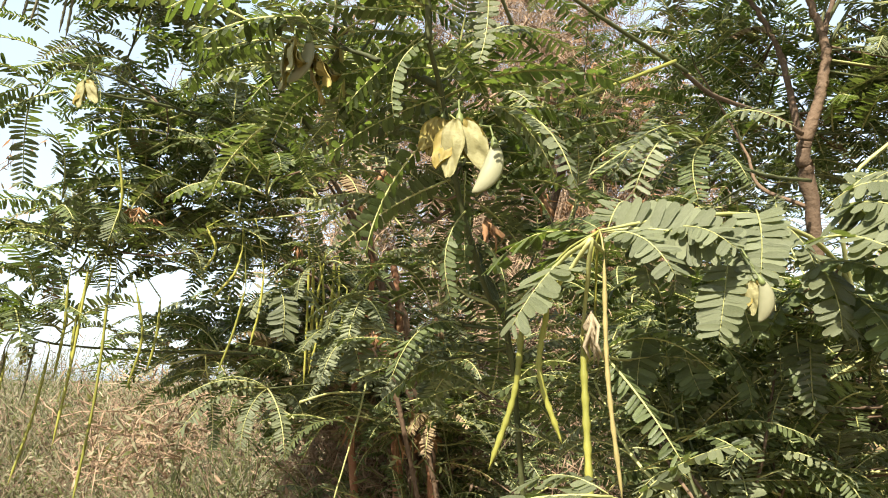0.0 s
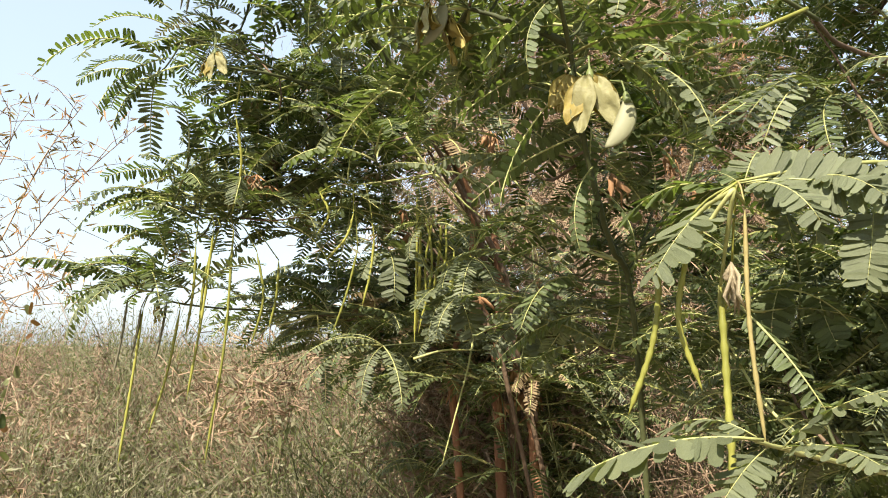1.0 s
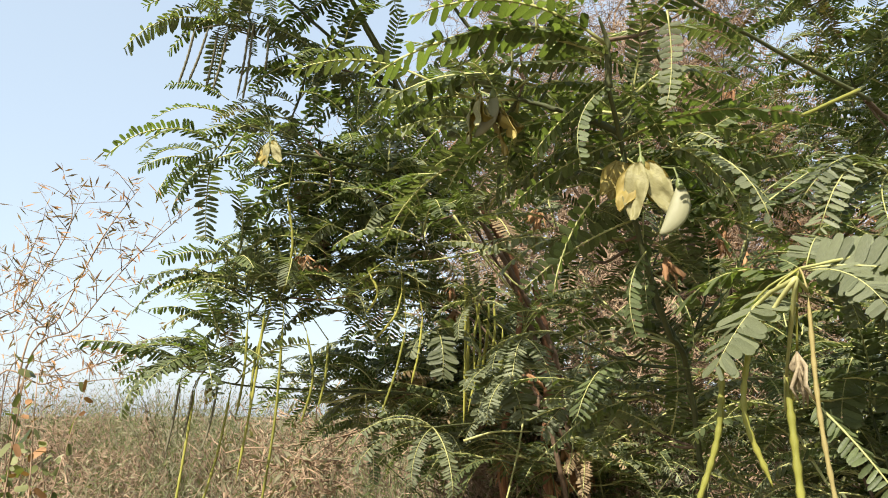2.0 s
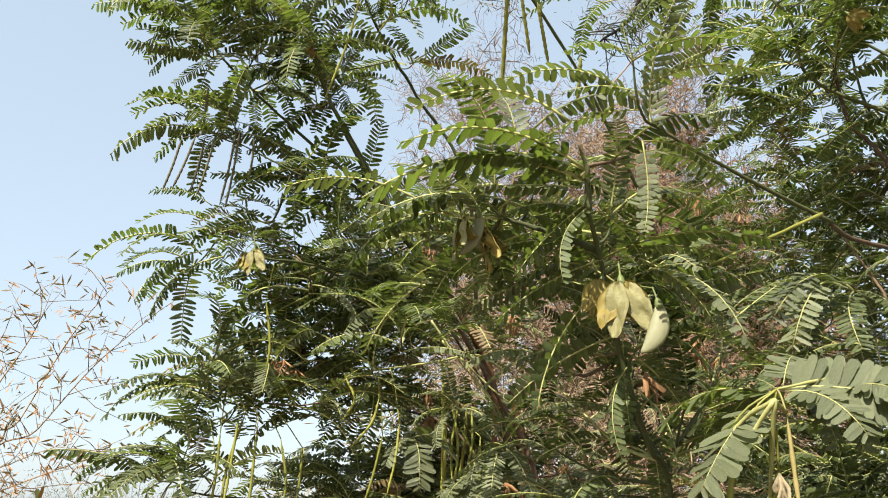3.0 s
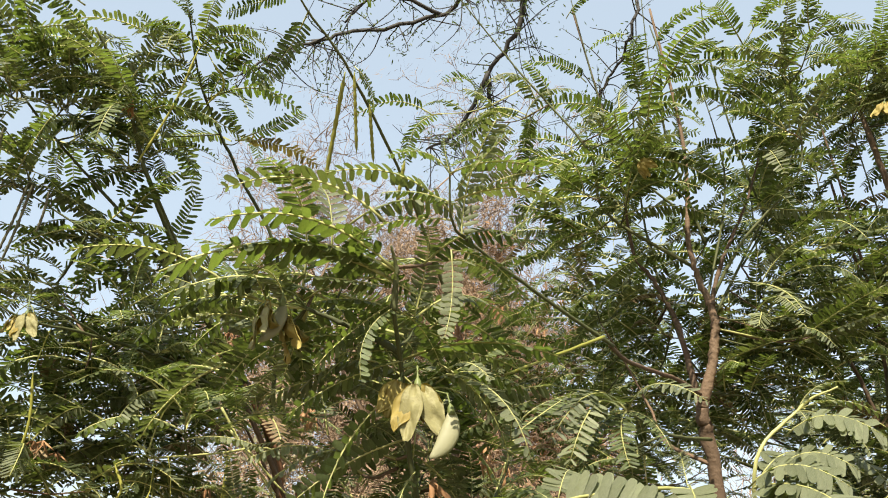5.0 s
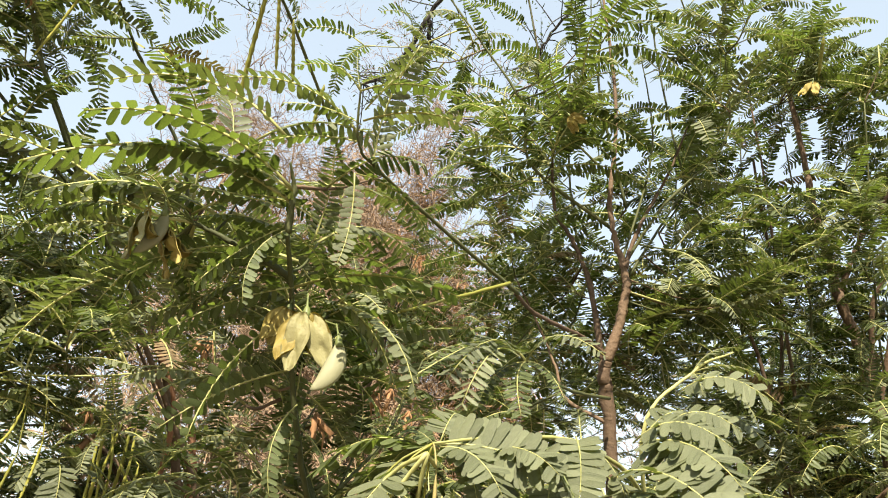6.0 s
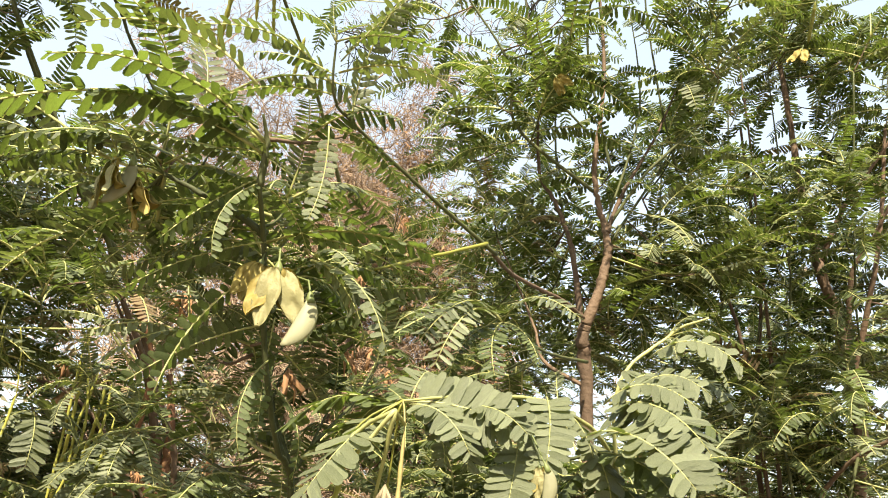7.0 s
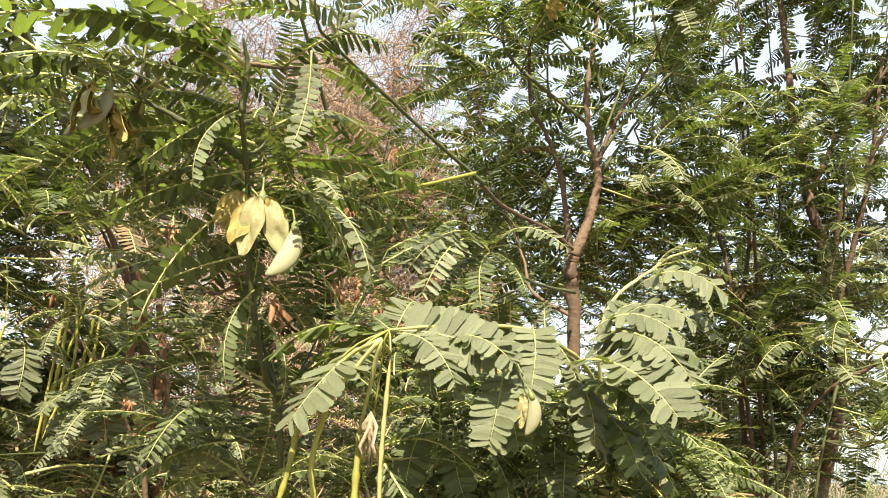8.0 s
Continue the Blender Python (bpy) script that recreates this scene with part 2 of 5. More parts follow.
class Tree:
    """A tree with limbs, twigs, leaves, pods and flowers."""

    def __init__(self, name, foot, label, bark=BARK, group="", own=220, seed=1, size=0.22, split=False, pale=0.3, dry=0.05):
        self.root, self.bark, self.own, self.size, self.split, self.pale, self.dry = thing(name, foot, label, "tree", group), bark, own, size, split, pale, dry
        self.lines, self.twigs, self.leaves, self.r = [], Heap(), [], np.random.default_rng(seed)

    def limb(self, name, r0, r1, *points, bark=None, sides=9):
        line = curve_points(points, 9)
        k = np.linspace(0, 1, len(line))
        wob = self.r.normal(0, 0.14, (len(line), 3)) * min(r0, 0.02) * np.minimum(k, 1 - k)[:, None] * 2
        line = line + wob
        heap = Heap()
        rad = (r0 + (r1 - r0) * k) * (1 + 0.05 * np.sin(k * 37) + self.r.normal(0, 0.035, len(line)))
        heap.add(*tube(line, rad, sides))
        part(name, heap.mesh(name, [bark or self.bark]), self.root)
        self.lines.append(line)
        return line

    def leaf(self, base, tip, arch=0.09, fold=12, pairs=21, twist=0.0, pale=False):
        """A leaf whose base and tip are known."""
        arch = min(ARCHES, key=lambda a: abs(a - arch))
        self.leaves.append((leaf_pose(base, tip, twist), (arch, fold, pairs), pale, True))

    def spray(self, tip, n=6, start=None, reach=0.9, size=None, lift=0.05, way=None):
        """A twig from the nearest limb to tip, with leaves round its outer part."""
        r, tip = self.r, np.asarray(tip, float)
        if start is None:
            pts = np.vstack(self.lines)
            d = np.linalg.norm(pts - tip, axis=1) + 0.6 * np.maximum(pts[:, 2] - tip[2], 0)
            start = pts[d.argmin()]
            gap = np.linalg.norm(tip - start)
            if gap > reach:
                start = tip - unit(tip - start) * reach
        start = np.asarray(start, float)
        gap = max(np.linalg.norm(tip - start), 0.02)
        mid = (start + tip) / 2 + np.array((0, 0, -0.10 * gap)) + r.normal(0, 0.05, 3) * gap
        line = curve_points([start, mid, tip], 4)
        self.twigs.add(*tube(line, np.linspace(0.0022 + 0.0035 * min(gap, 0.8), 0.0016, len(line)), 4), slot=int(r.choice((0, 0, 1, 2))))
        axis = unit(line[-1] - line[-3])
        if way is not None:
            axis = unit(axis + np.asarray(way))
        side = unit(np.cross(axis, (0.3, 0.2, 1)))
        other = np.cross(axis, side)
        turn = r.uniform(0, 6.28)
        for i in range(n):
            k = 1 - 0.62 * (i / max(n - 1, 1)) ** 1.2
            at = line[0] + (line[-1] - line[0]) * k if gap < 0.12 else line[min(int(k * (len(line) - 1)), len(line) - 1)]
            turn += 2.4
            opening = radians(28 + 52 * (i / max(n - 1, 1)) + r.normal(0, 9))
            d = math.cos(opening) * axis + math.sin(opening) * (math.cos(turn) * side + math.sin(turn) * other)
            d[2] *= 0.32
            d = unit(d + np.array((0, 0, lift)) * (1 if i < 3 else -0.8))
            long = (size or self.size) * r.uniform(0.72, 1.2)
            arch = r.choice(ARCHES, p=(0.05, 0.2, 0.35, 0.4))
            droop = np.array((0, 0, -1)) * arch * r.uniform(0.5, 1.6)
            self.leaves.append((leaf_pose(at, at + unit(d + droop) * long, r.normal(0, 12)), (arch, int(r.choice(FOLDS)), int(r.choice(PAIRS))), r.random() < self.pale, False))

    def crown(self, centre, radii, n, leaves=6, hollow=0.25, reach=0.9, size=None, bare=()):
        """Sprays within an ellipsoid; none just before the bare stems, which stand free of leaves on the field side."""
        for _ in range(n):
            d = unit(self.r.normal(0, 1, 3)) * self.r.uniform(hollow, 1) ** 0.6
            tip = np.asarray(centre) + d * np.asarray(radii)
            for line in bare:
                gap = line - tip
                k = np.hypot(gap[:, 0] + 0.25 * gap[:, 1], gap[:, 2]).argmin()
                if np.hypot(gap[k, 0] + 0.25 * gap[k, 1], gap[k, 2]) < 0.11 and tip[1] < line[k, 1] + 0.1:
                    tip[1] = line[k, 1] + 0.15 + 0.5 * self.r.random()
            self.spray(tip, leaves, reach=reach, size=size)

    def pod(self, top, tip, bend=0.02, r=0.0032, dry=False, side=(1, 0, 0), ripe=False):
        """A long thin seed pod, with a swelling at each seed."""
        top, tip = np.asarray(top, float), np.asarray(tip, float)
        line = curve_points([top, (top + tip) / 2 + np.asarray(side) * bend, tip], 14)
        k = np.linspace(0, 1, len(line))
        rad = r * np.minimum(1, 0.22 + k * 6) * np.minimum(1, 0.12 + (1 - k) * 7) * (1 + 0.2 * np.sin(k * 60 + self.r.uniform(0, 6)))
        heap = Heap()
        heap.add(*tube(line, rad, 6))
        pts = np.vstack(self.lines)
        gap = pts - top
        joint = pts[(np.linalg.norm(gap, axis=1) + 0.6 * np.maximum(-gap[:, 2], 0)).argmin()]
        if np.linalg.norm(joint - top) < 0.45:
            mid = (joint + top) / 2 + (0, 0, 0.15 * np.linalg.norm(joint - top))
            heap.add(*tube(curve_points([joint, mid, top], 4), np.full(9, min(r * 0.45, 0.0016)), 5))
        part("pod", heap.mesh("pod", [POD_DRY if dry else POD_RIPE if ripe else POD]), self.root, "long thin straw-brown ripe seed pod" if ripe else "thin dry brown seed pod" if dry else "long thin yellow-green seed pod")

    def finish(self):
        """The leaves nearest to the path's side become parts; the rest is one mass of foliage."""
        if self.twigs.n:
            part("twig_growth", self.twigs.mesh("twig_growth", [TWIG, BARK, RACHIS]), self.root, kind="stuff")
        order = sorted(range(len(self.leaves)), key=lambda i: self.leaves[i][0][1, 3] - (9 if self.leaves[i][3] else 0))
        rest = Heap()
        for place, i in enumerate(order):
            m, shape, pale, named = self.leaves[i]
            if place < self.own:
                whole, stalk, blades = leaf_kind(*shape, True, pale)[3:]
                if not (named and self.split):
                    part("leaf", whole, self.root, m=Matrix(m.tolist()))
                    continue
                leaf = part("leaf", stalk, self.root, m=Matrix(m.tolist()))
                for axes, at in blades:
                    ob = new("leaflet", BLADE_MESHES[int(pale)])
                    ob.parent = leaf
                    ob.matrix_basis = Matrix([(*axes[:, k].tolist(), float(at[k])) for k in range(3)] + [(0, 0, 0, 1)])
                continue
            v, f, slots = leaf_kind(*shape, False, pale)[:3]
            withering = self.r.random() < self.dry
            rest.add(v @ m[:3, :3].T + m[:3, 3], f, np.where(slots == 0, 3 if withering else 2 if pale else 0, slots))
        if rest.n:
            part("foliage", rest.mesh("foliage", [LEAF, RACHIS, LEAF_LIT_PALE, LEAF_DRY], False), self.root, kind="stuff")


def petal_mesh(name, length, width, curl, cup, mat):
    """A thick petal along x: it curls up or down along its length and cups across; both faces and a rim."""
    heap, nu, nv = Heap(), 15, 9
    u = np.linspace(0, 1, nu)
    shape = 1.55 * (u + 0.05) ** 0.62 * (1.03 - u) ** 0.72
    v = []
    for skin in (0.0006, -0.0006):
        for i in range(nu):
            a = curl * u[i]
            px = length * (math.sin(a) / curl if abs(curl) > 1e-3 else u[i])
            pz = length * ((1 - math.cos(a)) / curl if abs(curl) > 1e-3 else 0)
            for w in np.linspace(-1, 1, nv):
                y = w * width / 2 * shape[i] * (1 + 0.07 * math.sin(9 * u[i] + 2 * w))
                z = cup * width * shape[i] * w * w + 0.08 * width * abs(w) * math.sin(12 * u[i] + 3 * w) + 0.05 * width * math.sin(9 * u[i] + 1.5) + 0.16 * width * shape[i] * math.exp(-((w - 0.25 * u[i]) * 4) ** 2) + 0.035 * width * math.sin(7 * w + 14 * u[i])
                v.append((px - math.sin(a) * (z + skin), y + 0.0004 * math.sin(9 * u[i] + 5 * w), pz + math.cos(a) * (z + skin)))
    f, half = [], nu * nv
    for i in range(nu - 1):
        for k in range(nv - 1):
            q = (i * nv + k, i * nv + k + 1, (i + 1) * nv + k + 1, (i + 1) * nv + k)
            f += [q, tuple(j + half for j in q[::-1])]
    rim = [i * nv for i in range(nu)] + [(nu - 1) * nv + k for k in range(1, nv)] + [i * nv + nv - 1 for i in range(nu - 2, -1, -1)] + [k for k in range(nv - 2, 0, -1)]
    for a, b in zip(rim, rim[1:] + rim[:1]):
        f.append((a, a + half, b + half, b))
    heap.add(v, faces(f))
    return heap.mesh(name, [mat])


def calyx_mesh():
    heap = Heap()
    line = np.array([(-0.016, 0, 0.002), (-0.008, 0, 0.001), (0, 0, 0), (0.004, 0, 0), (0.010, 0, 0), (0.017, 0, 0)])
    heap.add(*tube(line, (0.0011, 0.0012, 0.0016, 0.0040, 0.0053, 0.0056), 9))
    return heap.mesh("calyx", [CALYX])


def crescent_mesh(name, length, wide, mat):
    """A closed petal boat, bent like a young moon along x, flat sided, with a pointed end."""
    heap, n, sides = Heap(), 13, 10
    v, f = [], []
    for i in range(n):
        u = i / (n - 1)
        a = 1.15 * u
        cx, cz = length * math.sin(a) / 1.15, length * (1 - math.cos(a)) / 1.15
        w = wide * 0.5 * max(math.sin(math.pi * (0.10 + 0.88 * u)), 0.06) ** 0.8
        for k in range(sides):
            b = k * 2 * math.pi / sides
            out, across = w * math.cos(b), 0.42 * w * math.sin(b)
            v.append((cx - math.sin(a) * out, across, cz + math.cos(a) * out))
    for i in range(n - 1):
        f += [(i * sides + k, i * sides + (k + 1) % sides, (i + 1) * sides + (k + 1) % sides, (i + 1) * sides + k) for k in range(sides)]
    f += [tuple(range(sides))[::-1], tuple(range((n - 1) * sides, n * sides))]
    heap.add(v, faces(f))
    return heap.mesh(name, [mat])


FLOWER_MESHES = {
    "calyx": calyx_mesh(),
    "keel": crescent_mesh("keel", 0.074, 0.027, BUD),
    "wing": petal_mesh("wing", 0.076, 0.044, 0.3, 0.10, PETAL),
    "standard": petal_mesh("standard", 0.064, 0.056, -0.35, 0.10, PETAL),
    "wing_old": petal_mesh("wing_old", 0.066, 0.044, 0.3, 0.12, PETAL_OLD),
    "standard_old": petal_mesh("standard_old", 0.052, 0.058, -0.5, 0.16, PETAL_OLD),
}


def flower(tree, place, way, roll=0.0, size=1.0, kind="open"):
    """A hanging pea flower: its calyx with its petals. kind: open, old or bud. roll turns it about its length."""
    x = unit(way)
    y = unit(np.cross((0, -1, 0.01), x))
    z = np.cross(x, y)
    turn = Matrix((x.tolist(), y.tolist(), z.tolist())).transposed().to_4x4()
    m = Matrix.Translation(place) @ turn @ pose(0, 0, 0, roll) @ Matrix.Scale(size, 4)
    base = part("flower", FLOWER_MESHES["calyx"], tree.root, {"bud": "closed cream crescent flower bud with green calyx"}.get(kind, "cream-yellow pea flower with green calyx"), m)
    pts = np.vstack(tree.lines)
    gap = pts - np.asarray(place)
    joint = pts[(np.linalg.norm(gap, axis=1) + 0.5 * np.maximum(-gap[:, 2], 0)).argmin()]
    head = np.asarray(place) - x * 0.014 * size
    stalk = Heap()
    stalk.add(*tube(curve_points([joint, (joint + head) / 2 + (0, 0, 0.08 * np.linalg.norm(joint - head)), head], 5), np.linspace(0.0016, 0.0011, 11), 5))
    part("flower_stalk", stalk.mesh("flower_stalk", [CALYX]), tree.root)
    old = "_old" if kind == "old" else ""
    petals = [("keel", (0.012, 0, 0), (0, 0, 0))]
    if kind != "bud":
        petals = [("standard_old", (0.010, 0.003, -0.004), (8, 7, 17)), ("wing" + old, (0.010, 0.006, 0.002), (170, -3, 20)), ("wing" + old, (0.011, -0.004, 0.009), (188, -6, -11)), ("wing_old", (0.010, -0.006, -0.001), (12, 3, -20))]
    for name, at, turned in petals:
        ob = new("petal", FLOWER_MESHES[name])
        ob.parent = base
        ob.matrix_basis = pose(*at, *turned)


# ---- the ground and the dry field ----
def ground_height(x, y):
    return 0.05 * np.sin(x * 0.7 + 1) * np.cos(y * 0.5) + 0.02 * np.sin(x * 2.3) * np.sin(y * 1.9)


def build_ground():
    steps = np.concatenate([-np.geomspace(900, 6, 26), np.linspace(-5, 5, 41), np.geomspace(6, 900, 26)])
    n = len(steps)
    gx, gy = np.meshgrid(steps, steps + 3.0, indexing="ij")
    gz = ground_height(gx, gy)
    v = np.stack([gx, gy, gz], -1).reshape(-1, 3)
    f = [(i * n + k, (i + 1) * n + k, (i + 1) * n + k + 1, i * n + k + 1) for i in range(n - 1) for k in range(n - 1)]
    heap = Heap()
    heap.add(v, faces(f))
    ob = new("ground", heap.mesh("ground", [SOIL]))
    tagged(ob, "dry brown soil ground under the field", "ground", kind="structure")


build_ground()


def add_flakes(heap, r, at, e, wide, slots, sag=0.0):
    """Many small pointed blades at once, each from its place along e."""
    n = len(at)
    w = np.cross(e, r.normal(0, 1, (n, 3)))
    w *= (np.asarray(wide) / np.maximum(np.linalg.norm(w, axis=1), 1e-9))[:, None]
    tip = at + e
    tip[:, 2] -= sag * np.linalg.norm(e, axis=1)
    v = np.stack([at, at + e * 0.55 - w, at + e * 0.55 + w, tip], 1).reshape(-1, 3)
    flat, totals = DIAMOND
    heap.add(v, ((flat[None] + 4 * np.arange(n)[:, None]).ravel(), np.tile(totals, n)), np.repeat(np.asarray(slots), 2))


def ways(r, n, lift):
    """n random directions, drawn upwards by lift."""
    d = r.normal(0, 1, (n, 3))
    d[:, 2] += lift
    return d / np.linalg.norm(d, axis=1)[:, None]


def grass_field(name, label, n, area, tall, mats, seed, leaves=3, width=0.004):
    """Many dry stalks, each bent, with a few narrow blades."""
    r, heap = np.random.default_rng(seed), Heap()
    x0, x1, y0, y1 = area
    made = 0
    while made < n:
        x, y = r.uniform(x0, x1), y0 + (y1 - y0) * r.random() ** 1.7
        z = float(ground_height(x, y))
        h = r.uniform(*tall)
        lean = r.normal(0, 0.22, 2) * h
        p = np.array([(x, y, z), (x + lean[0] * 0.35, y + lean[1] * 0.35, z + h * 0.55), (x + lean[0], y + lean[1], z + h)])
        heap.add(*tube(p, (width * 0.6, width * 0.45, width * 0.2), 3), slot=int(r.integers(0, len(mats))))
        at = p[0] + (p[2] - p[0]) * r.uniform(0.25, 1.0, leaves)[:, None]
        e = ways(r, leaves, 0.5) * (r.uniform(0.06, 0.2, leaves) * (0.6 + y * 0.03))[:, None]
        add_flakes(heap, r, at, e, width * r.uniform(0.6, 1.8, leaves), r.integers(0, len(mats), leaves), 0.25)
        made += 1
    ob = new(name, heap.mesh(name, mats))
    tagged(ob, label, "dry grass", kind="stuff")


grass_field("tall_grass", "tall straw-coloured dry grass and weeds in the field", 500, (-9, 4, 3.6, 14), (0.3, 0.8), [STRAW, WEED, WEED, STRAW, DRYTWIG], 11, 5, 0.004)
# added below and behind the view, to cut ground bounce and deepen shadows
grass_field("short_grass", "unseen short dry grass and weeds, added to cut light bounced off the ground", 2600, (-5, 5, -4, 3.8), (0.12, 0.5), [STRAW, WEED, WEED, DRYTWIG], 16, 3, 0.008)


def scrub(name, label, n, area, tall, mats, seed):
    """Low tangled bushes: thin crossing stems with small dry and green leaves."""
    r, heap = np.random.default_rng(seed), Heap()
    x0, x1, y0, y1 = area
    for _ in range(n):
        x, y = r.uniform(x0, x1), y0 + (y1 - y0) * r.random() ** 1.5
        h, main = r.uniform(*tall), int(r.integers(0, len(mats)))
        far = 1 + 0.12 * max(y - 4, 0)
        for _ in range(30):
            a, w = r.uniform(0, 6.28), r.uniform(0.2, 1.1)
            foot = np.array((x, y, 0.0)) + r.normal(0, 0.09, 3) * (1, 1, 0)
            top = foot + np.array((math.cos(a) * w * h * 0.6, math.sin(a) * w * h * 0.6, h * r.uniform(0.55, 1.0)))
            mid = (foot + top) / 2 + r.normal(0, 0.06, 3) + (0, 0, 0.1 * h)
            line = curve_points([foot, mid, top], 2)
            heap.add(*tube(line, np.linspace(0.0035, 0.0016, len(line)) * far, 3), slot=main)
            at = line[r.integers(2, len(line), 26)] + r.normal(0, 0.07, (26, 3))
            e = ways(r, 26, 0.1) * (r.uniform(0.015, 0.06, 26) * far**0.5)[:, None]
            slots = np.where(r.random(26) < 0.5, main, r.integers(0, len(mats), 26))
            add_flakes(heap, r, at, e, r.uniform(0.0012, 0.006, 26) * far**0.5, slots)
    tagged(new(name, heap.mesh(name, mats)), label, "scrub", kind="stuff")


scrub("field_scrub", "tangled low scrub of brown stems and small dry leaves", 260, (-8.5, 1.0, 3.2, 14), (0.7, 1.7), [STRAW, WEED, STRAW, WEED, WEED, STRAW, DRYTWIG], 14)
scrub("field_bushes", "hazy olive and straw-coloured bushes out in the field", 70, (-10, -0.8, 6, 14), (1.5, 2.15), [WEED, STRAW, WEED, DRYTWIG, WEED], 23)
scrub("thicket", "dense green thicket with brown stems beyond the trees", 34, (1.6, 7.5, 4.6, 9), (1.6, 2.4), [FINE, WEED, FINE, DRYTWIG, WEED], 27)
scrub("undergrowth", "green and brown undergrowth at the feet of the trees", 85, (-1.2, 5.0, 2.7, 6), (0.8, 1.9), [WEED, FINE, DRYTWIG, FINE, WEED], 15)
scrub("far_scrub", "far pale dry scrub at the edge of the field", 80, (-30, 24, 14, 40), (1.4, 2.5), [STRAW, WEED, STRAW, DRYTWIG], 12)

# ---- the tree with flowers close by ----
# pale share raised: more leaves carry sunlight in their colour
near = Tree("flowering_tree", (0.18, 1.45, 0), "slender green flowering tree with pinnate leaves and cream flowers", own=300, seed=3, split=True, pale=0.42, group="flowering trees")
near.limb("trunk", 0.0054, 0.0032, (0.18, 1.45, 0), (0.16, 1.38, 0.8), (0.11, 1.19, 1.51), (0.06, 1.07, 1.63), (0.02, 0.99, 1.75), (0.00, 0.94, 1.86), (-0.02, 0.87, 1.92), bark=TWIG)
near.limb("shoot", 0.0055, 0.0015, (-0.02, 0.87, 1.92), (-0.02, 0.85, 1.97), (-0.03, 0.83, 2.00), bark=TWIG)

near.leaf((-0.02, 0.85, 1.97), (-0.26, 0.76, 1.98), 0.16, 12, 16)
near.leaf((-0.02, 0.85, 1.97), (-0.22, 0.80, 1.97), 0.09, 34, 16)
near.leaf((-0.03, 0.86, 1.95), (-0.17, 0.82, 1.94), 0.02, 34, 15)
near.leaf((-0.02, 0.86, 1.96), (-0.31, 0.77, 1.91), 0.16, 12, 21)
near.leaf((-0.04, 0.82, 2.03), (-0.26, 0.83, 2.07), 0.16, -14, 16, pale=True)
near.leaf((0.05, 0.80, 2.03), (-0.08, 0.79, 1.99), 0.09, 12, 15)
near.leaf((0.05, 0.80, 2.04), (-0.13, 0.85, 2.12), 0.16, 12, 16, pale=True)
near.leaf((0.05, 0.79, 2.05), (-0.05, 0.76, 2.04), 0.09, 34, 15)
near.leaf((0.05, 0.78, 2.05), (0.19, 0.72, 2.02), 0.16, 12, 16, pale=True)
near.leaf((0.05, 0.77, 2.06), (0.11, 0.69, 2.11), 0.02, -14, 15, twist=50, pale=True)
near.leaf((0.04, 0.76, 2.08), (0.03, 0.75, 2.13), 0.02, -14, 15, twist=80)
near.leaf((0.04, 0.76, 2.09), (0.07, 0.70, 2.07), 0.02, -14, 15, twist=30)
near.leaf((0.04, 0.76, 2.08), (0.18, 0.79, 2.12), 0.09, 12, 16)
near.leaf((0.04, 0.76, 2.08), (-0.04, 0.82, 2.14), 0.16, 12, 16)
near.leaf((0.05, 0.81, 1.99), (0.04, 0.80, 1.86), 0.09, 12, 16, pale=True)
near.leaf((0.05, 0.81, 1.99), (0.15, 0.83, 1.94), 0.16, 12, 16)
near.leaf((-0.01, 0.87, 1.94), (-0.12, 0.86, 1.83), 0.09, 12, 16, twist=30)
near.leaf((-0.01, 0.87, 1.93), (-0.06, 0.84, 1.81), 0.16, 34, 16)
near.leaf((-0.01, 0.87, 1.92), (0.06, 0.94, 1.86), 0.16, 12, 15)

near.leaf((0.00, 0.96, 1.88), (0.22, 0.88, 1.87), 0.09, 12, 18)
near.leaf((0.02, 0.96, 1.89), (0.19, 0.96, 1.87), 0.09, 12, 16, pale=True)
near.leaf((0.05, 0.93, 1.87), (0.14, 0.90, 1.75), 0.09, 12, 16, twist=-25, pale=True)
near.leaf((-0.01, 0.95, 1.83), (-0.10, 0.93, 1.66), 0.09, -14, 16, twist=40)
near.leaf((0.03, 1.01, 1.79), (0.03, 1.02, 1.64), 0.09, 34, 16)
near.leaf((0.05, 1.01, 1.79), (0.15, 0.98, 1.70), 0.16, 12, 16)
near.leaf((0.00, 0.96, 1.89), (-0.11, 0.94, 1.84), 0.16, 12, 16)
near.leaf((0.00, 0.96, 1.91), (-0.09, 0.90, 1.86), 0.09, 12, 15, twist=30, pale=True)
near.leaf((-0.01, 0.91, 1.90), (-0.12, 0.89, 1.85), 0.16, 12, 16, twist=25)
near.leaf((-0.01, 0.90, 1.93), (-0.13, 0.86, 1.92), 0.09, 34, 16)
near.leaf((0.00, 0.93, 1.87), (-0.15, 0.91, 1.78), 0.09, 12, 16, twist=20)
near.leaf((0.01, 0.98, 1.77), (-0.14, 0.99, 1.68), 0.09, -14, 18, twist=50)
near.leaf((0.03, 1.00, 1.73), (0.01, 0.97, 1.60), 0.16, 34, 16)
near.leaf((0.04, 1.01, 1.70), (0.08, 0.99, 1.58), 0.16, 12, 16)
near.leaf((-0.06, 0.90, 1.89), (-0.18, 0.88, 1.86), 0.09, 12, 16)
near.leaf((0.058, 0.897, 1.843), (0.150, 0.819, 1.718), 0.16, 12, 16, twist=10, pale=True)
near.leaf((0.061, 0.905, 1.850), (0.103, 0.816, 1.813), 0.16, 12, 16, twist=25, pale=True)
near.limb("shoot", 0.0055, 0.003, (0.00, 0.93, 1.88), (-0.06, 0.93, 1.91), (-0.14, 0.93, 1.94), bark=TWIG)
